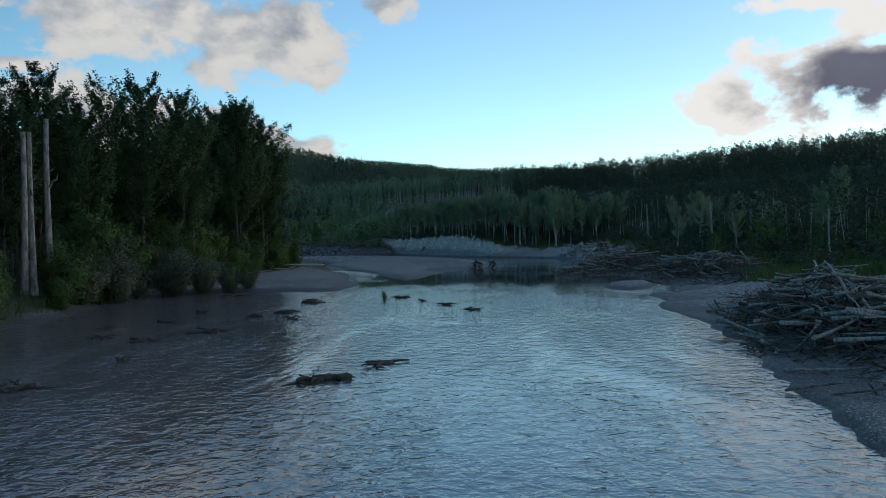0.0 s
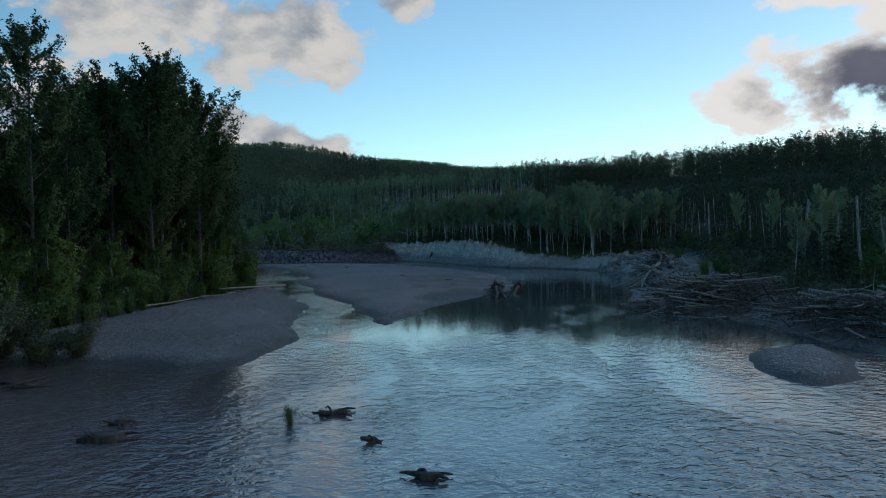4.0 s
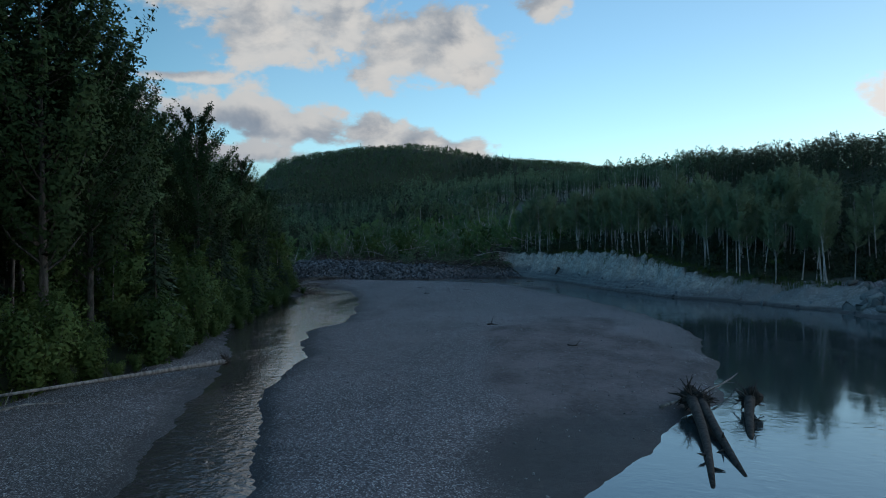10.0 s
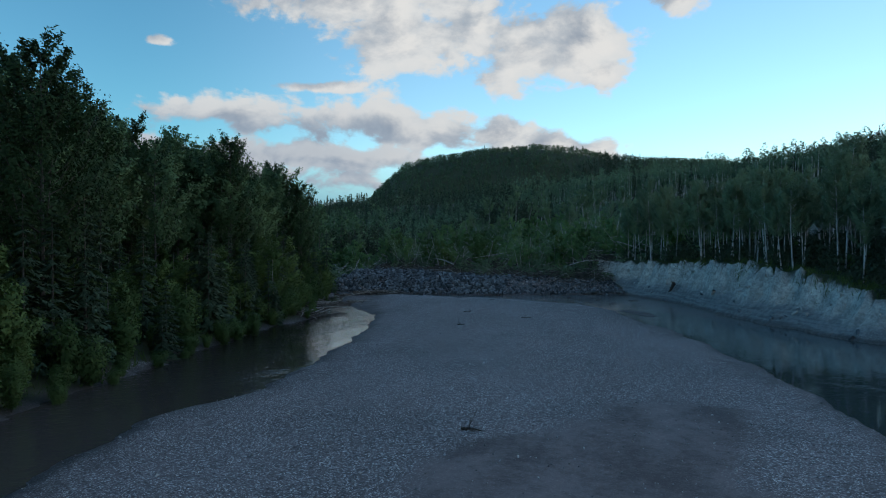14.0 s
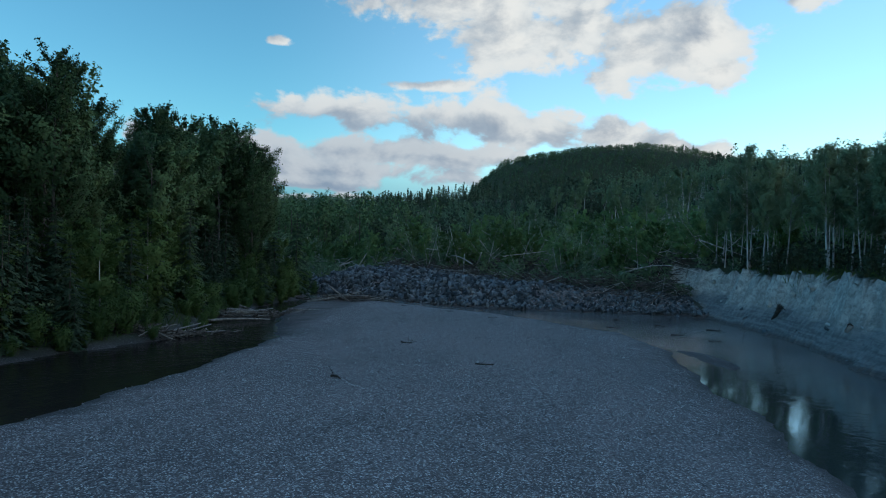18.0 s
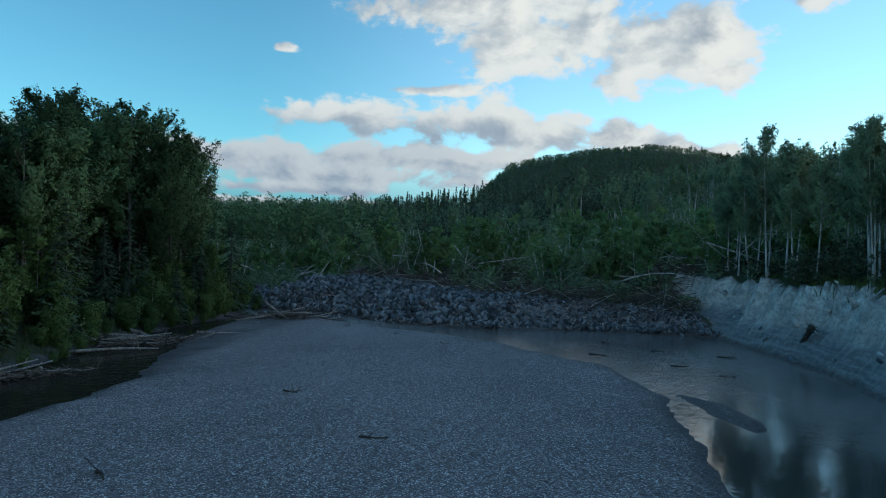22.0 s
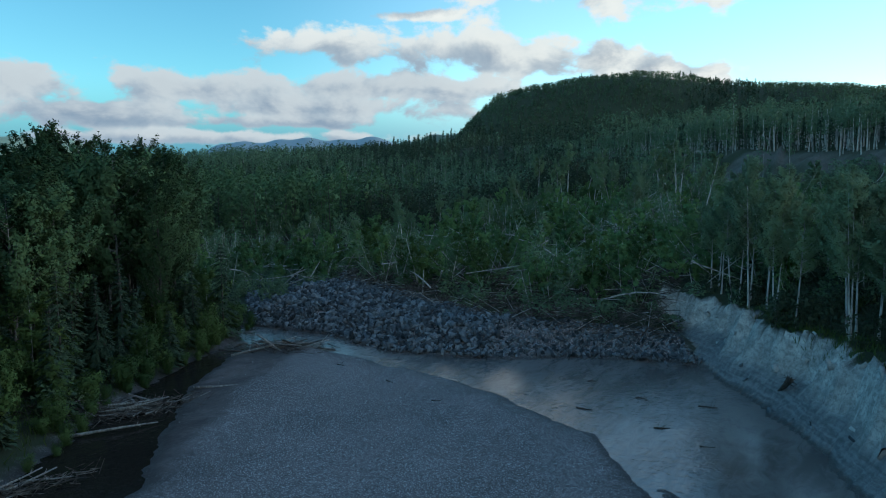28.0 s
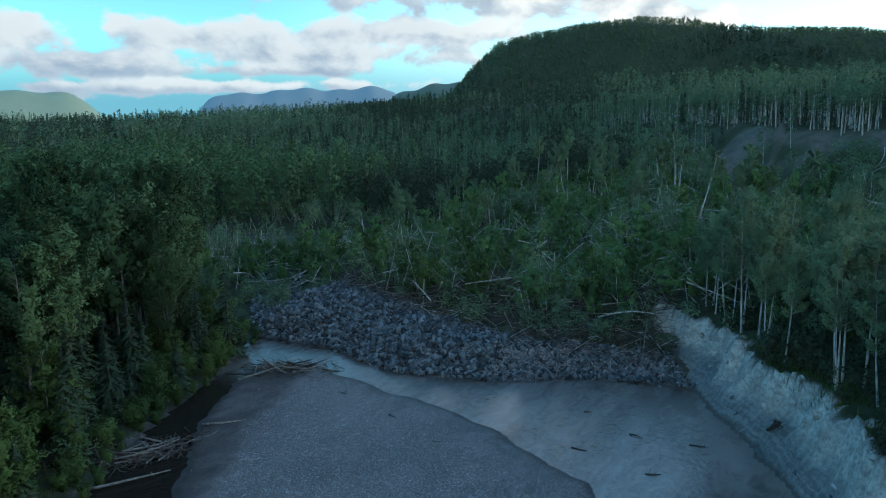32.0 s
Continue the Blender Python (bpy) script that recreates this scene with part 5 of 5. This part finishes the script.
def log_fan(label, x, y, count, wide, high):
    """Bleached logs leaning together on one heap like the poles of a tent."""
    heap = thing("log_heap", label, "driftwood")
    for n in range(count):
        a = rng.uniform(0, 360)
        long = rng.uniform(0.6, 1.0)
        lean = math.degrees(math.atan2(high, wide)) * rng.uniform(0.5, 1.15)
        ob = part("log", LOGS[int(rng.integers(len(LOGS)))], heap)
        k = long * wide / 5.0
        c, sn = math.cos(radians(a)), math.sin(radians(a))
        ob.matrix_basis = pose(x + c * wide * 0.5 * rng.uniform(0.7, 1.1), y + sn * wide * 0.5 * rng.uniform(0.7, 1.1), max(0.05, height(x, y)) + high * rng.uniform(0.2, 0.5), 0, lean, a + rng.normal(0, 14)) @ Matrix.Diagonal((k, k * 1.1, k * 1.1, 1))
    return heap


log_fan("heap of bleached logs and roots leaning together", 25.0, 123.5, 46, 5.2, 2.4)


def snag(label, x, y, yaw, long):
    """A sodden clump of roots and branches, half under water."""
    root = tagged(new("driftwood_snag"), label, "driftwood", "snags in the river")
    bulk = CUBE * np.array([0.5 * long, 0.3 * long, 0.26]) + rng.normal(0, 0.09, (8, 3))
    part("root_mass", mesh_from("root_mass", bulk, CUBE_FACES, WET_WOOD), root)
    for n in range(int(rng.integers(6, 11))):
        q = np.linspace(0, 1, 4)
        a, far = rng.normal(0, 0.8) + (np.pi if n % 2 else 0), long * rng.uniform(0.3, 0.62)
        bow, up = rng.normal(0, 0.3) * long, rng.uniform(-0.08, 0.2)
        spine = np.stack([np.cos(a) * far * q, np.sin(a) * far * q + bow * q * (1 - q) * 2, 0.05 + up * np.sin(q * 2.6)], -1)
        part("branch", mesh_from("branch", *tube(spine, 0.09 * (1 - 0.8 * q) * rng.uniform(0.5, 1.2) + 0.008, 5), WET_WOOD, True), root)
    root.matrix_basis = pose(x, y, -0.03, 0, 0, yaw)


def lone(name, label, x, y, yaw, long, thick, mat=None, steep=0.0, up=0.1, stubs=2):
    ob = new(name, log_mesh(rng, long, thick, mat or DRIFT, stubs, name))
    ob.matrix_basis = pose(x, y, max(0.0, height(x, y)) + up, 0, steep, yaw)
    return tagged(ob, label, "driftwood")


def rootwad(label, x, y, yaw, long, thick, mat, steep=0.0, up=0.25, spread_r=1.1):
    """A fallen trunk with its root plate and roots."""
    root = thing("uprooted_tree", label, "driftwood")
    part("trunk", log_mesh(rng, long, thick * 1.6, mat, 2, "trunk", 0.01), root)
    for n in range(54):
        a = rng.uniform(0, 2 * np.pi)
        r = spread_r * rng.uniform(0.3, 0.85)
        p0 = np.array([-long / 2 + 0.25, 0, 0])
        p1 = p0 + np.array([-rng.uniform(0.0, 0.5), np.cos(a) * r * 0.55, np.sin(a) * r * 0.55])
        p2 = p1 + np.array([rng.uniform(-0.35, 0.35), np.cos(a + rng.normal(0, 0.6)) * r * 0.5, np.sin(a + rng.normal(0, 0.6)) * r * 0.5])
        part("root", mesh_from("root", *tube(np.stack([p0, p1, p2]), [thick * 0.26, thick * 0.1, 0.01], 4), WET_WOOD, True), root)
    k = np.linspace(0, np.pi, 5)
    plate = tube(np.stack([-long / 2 - 0.05 + 0.45 * (k / np.pi - 0.5), 0 * k, 0 * k], -1), spread_r * 0.42 * np.sin(np.clip(k, 0.15, np.pi - 0.15)), 13)
    v = plate[0] * 1.0
    v[:, 1:] *= rng.uniform(0.6, 1.35, (len(v), 1))
    part("root_plate", mesh_from("root_plate", v, plate[1], WET_WOOD, False), root)
    root.matrix_basis = pose(x, y, max(0.0, height(x, y)) + up, 0, steep, yaw)
    return root


rootwad("long bleached trunk with its roots along the gravel bank", -21.6, 114.8, 256, 14, 0.2, DRIFT, -2.5, 0.75, 0.6)
lone("driftwood_log", "crooked bleached branch beside the fallen trunk", -22.9, 106.5, 75, 6, 0.14, up=0.45, stubs=5)
lone("driftwood_log", "thin bleached branch on the gravel", -21.8, 108.5, 64, 4, 0.1, up=0.3, stubs=4)
rootwad("dark drowned trunk with a ragged root plate in the shallows", 5.0, 112.6, -93, 10, 0.32, WET_WOOD, 4, 0.3, 1.2)
rootwad("second dark trunk lying beside it in the shallows", 5.8, 113.2, -88, 8.5, 0.3, WET_WOOD, 4, 0.25, 1.1)
rootwad("drowned stump with bushy roots standing in the pool", 7.4, 115.6, -100, 5.5, 0.32, WET_WOOD, 8, 0.2, 1.1)
rootwad("dark uprooted stump fallen on the bluff face", -7.2, 222.6, 120, 2.6, 0.3, WET_WOOD, 38, 0.4, 0.6)
lone("driftwood_log", "thin bleached log across the bar's edge", 6.2, 121, 62, 10, 0.16)
lone("driftwood_log", "long pale log at the head of the bar", -47.5, 207.5, 58, 9, 0.22, stubs=1)
lone("driftwood_log", "pale log lying in the side channel", -47.2, 194.5, 60, 6, 0.26, up=0.12)
lone("driftwood_log", "bleached log at the jam's edge", 18.5, 98.5, 20, 6, 0.36, up=0.3)
lone("driftwood_log", "long bare log resting on the bank edge", -25.5, 101.5, 80, 9, 0.2, up=0.3)
for x, y, yaw, long in ((-1.7, 31.8, -25, 2.4), (-3.8, 28.6, 60, 2.6), (-2.9, 28.9, 10, 1.4), (-11.9, 42.2, -15, 2.6), (-16.7, 40.3, 20, 2.0), (-12.5, 33.3, 5, 1.1), (-14.1, 39.0, -20, 1.8),
                        (-18.4, 45.0, 25, 2.2), (-13.5, 28.2, -40, 2.6), (0.6, 55.3, -30, 1.6), (2.4, 51.3, 10, 1.7), (-10.2, 60.8, 0, 1.6), (-16.2, 46.9, 10, 1.5), (-16.1, 52.7, 5, 1.2),
                        (-3.1, 62.0, 10, 2.0), (-1.2, 58.6, -60, 0.9), (-9.8, 58.9, -5, 2.6), (-18.3, 67.5, 3, 4.5), (-10.1, 51.4, 10, 2.4), (-8.7, 47.6, 30, 1.4), (-11.4, 49.5, 0, 1.5)):
    snag("dark waterlogged clump of roots lodged in the shallow river", x, y, yaw, long * 0.8)
for x, y, yaw, long in ((-36.1, 212.6, -20, 1.4), (-30.0, 210.2, 40, 1.2), (-43.3, 214.9, 0, 1.1), (-20.0, 215.3, 0, 1.8), (-21.9, 222.5, 20, 1.0), (-16.8, 219.7, -10, 1.6), (-12.0, 220.2, 10, 2.0),
                        (-13.9, 214.0, 25, 1.6), (-10.5, 212.0, 20, 1.4), (-0.5, 132.9, 15, 1.1), (-7.5, 142.6, 0, 1.2), (-18.0, 186.0, 30, 1.5), (-22.0, 178.0, -20, 1.3), (-26.0, 190.0, 5, 1.2)):
    lone("driftwood_branch", "short dark branch stranded on gravel", x, y, yaw, long * 0.7, 0.13, WET_WOOD, 0, 0.04, 4)["group"] = "branches on the bar"
for n in range(16):
    birch.plant(rng.uniform(-75, -12), rng.uniform(276, 318), rng.uniform(0.5, 0.7), tilt=(rng.normal(0, 9), rng.normal(0, 9)))
for n in range(140):
    x, y = (rng.uniform(-90, -20), rng.uniform(236, 320)) if n < 80 else (rng.uniform(-55, -28), rng.uniform(272, 296)) if n < 110 else (rng.uniform(-30, 40), rng.uniform(290, 322))
    if n >= 110 or wooded(x, y):
        lone("fallen_birch", "fallen pale birch stem on the slide", x, y, rng.uniform(0, 360), rng.uniform(5, 11), 0.2, PALE_BARK, rng.normal(0, 14), 1.5)["group"] = "fallen birches"

# ---------------------------------------------------------------- grass and low growth
rng = np.random.default_rng(51)
for label, mat, count in (("dark tangle of broken branches above the rubble", TWIGS, 3000), ("pale snapped birch stems among the slide brush", PALE_BARK, 420)):
    at = np.array([near_line(RUBBLE_TOP[2:], t)[0] + near_line(RUBBLE_TOP[2:], t)[1] * rng.uniform(-1.5, 13) ** 1.0 for t in rng.uniform(0, 1, count)])
    mid = np.column_stack([at, ground(at[:, 0], at[:, 1])[0] + rng.uniform(0.1, 0.9, count)])
    tagged(new("broken_branches", sticks("broken_branches", mid, 20, 50, 0.3, 0.5, 2.4, mat)), label, "branches", kind="stuff")

at = box(520, -100, -12, 240, 326)
mid = np.column_stack([at, ground(at[:, 0], at[:, 1])[0] + rng.uniform(0.8, 3.2, len(at))])
tagged(new("broken_branches", sticks("broken_branches", mid, 60, 60, 0.55, 1.2, 3.6, PALE_BARK, 2.2)), "pale birch stems thrown about over the slide", "branches", kind="stuff")


def grass(label, spots, tall):
    z, floor, silt, *_ = ground(spots[:, 0], spots[:, 1])
    spots, z = spots[z > 0.25], z[z > 0.25]
    n = len(spots)
    lean = rng.normal(0, 0.3, (n, 2))
    d = np.stack([lean[:, 0], lean[:, 1], np.ones(n)], -1)
    side = np.cross(d, rng.normal(size=(n, 3)))
    side /= np.linalg.norm(side, axis=1, keepdims=True)
    k = tall * rng.uniform(0.5, 1.2, (n, 1))
    foot = np.stack([spots[:, 0], spots[:, 1], z - 0.03], -1)
    verts = np.stack([foot - side * k * 0.05, foot + side * k * 0.05, foot + d * k * 0.7 + side * k * 0.06, foot + d * k], 1).reshape(-1, 3)
    me = mesh_from("grass", verts, np.arange(4 * n).reshape(-1, 4), GRASS_LEAF)
    tagged(new("grass", me), label, "grass", kind="stuff")


meadow = box(16000, 17, 60, 44, 92)
meadow = meadow[(side_of(meadow[:, 0], meadow[:, 1], RIGHT_BANK, False)[0] > 5.5) & ((meadow[:, 1] < 76) | (meadow[:, 0] > 33)) & (meadow[:, 1] > 57) & (meadow[:, 0] > 25)]
grass("tall green meadow grass behind the drift shore", meadow, 1.0)
verge = np.concatenate([np.array(near_line(LEFT_BANK, t)[0] + near_line(LEFT_BANK, t)[1] * rng.uniform(0.3, 5))[None] for t in rng.uniform(0.12, 1, 5000)])
grass("green grass and weeds along the wooded bank", verge, 0.7)
rim = np.concatenate([np.array(near_line(RIGHT_BANK[1:9], t)[0] + near_line(RIGHT_BANK[1:9], t)[1] * rng.uniform(3.5, 6.5))[None] for t in rng.uniform(0, 1, 5000)])
grass("matted turf and weeds hanging over the top of the bluff", rim, 0.55)
for n in range(26):
    p, side = near_line(LEFT_BANK, 0.12 + 0.3 * (n + rng.uniform(0, 1)) / 26)
    shrub.plant(*(p + side * rng.uniform(0.6, 5)), rng.uniform(0.45, 0.8))
for n in range(70):
    p, side = near_line(LEFT_BANK, 0.5 + 0.5 * (n + rng.uniform(0, 1)) / 70)
    shrub.plant(*(p + side * rng.uniform(-0.7, 1.2)), rng.uniform(0.28, 0.55))
for n in range(30):
    p, side = near_line(RIGHT_BANK, 0.0 + 0.45 * (n + rng.uniform(0, 1)) / 30)
    shrub.plant(*(p + side * rng.uniform(6.5, 16)), rng.uniform(0.3, 0.6))
bushes = [low_tree(rng, 1.7 + 0.4 * n, 0.02, 1.1, 105, 0.24) for n in range(4)]
brush = np.concatenate([far_from(box(3000, -120, 0, 232, 335), RUBBLE_TOE, 5), far_from(box(900, -80, -24, 60, 240), LEFT_BANK, 1.5)])
woods("low green undergrowth on the forest floor", brush, bushes, 0.5, 1.2, DARK_BARK, BIRCH_LEAF, rng, 0.1)
woods("dark low undergrowth behind the drift shore and on the bluff", np.concatenate([far_from(box(900, 24, 80, 60, 185), RIGHT_BANK, 9), box(1500, -16, 50, 178, 262)]), bushes, 0.5, 1.2, DARK_BARK, SHADED_WOODS_LEAF, rng, 0.1)
shrub.plant(-4.3, 60.7, 0.17, z=0.0)
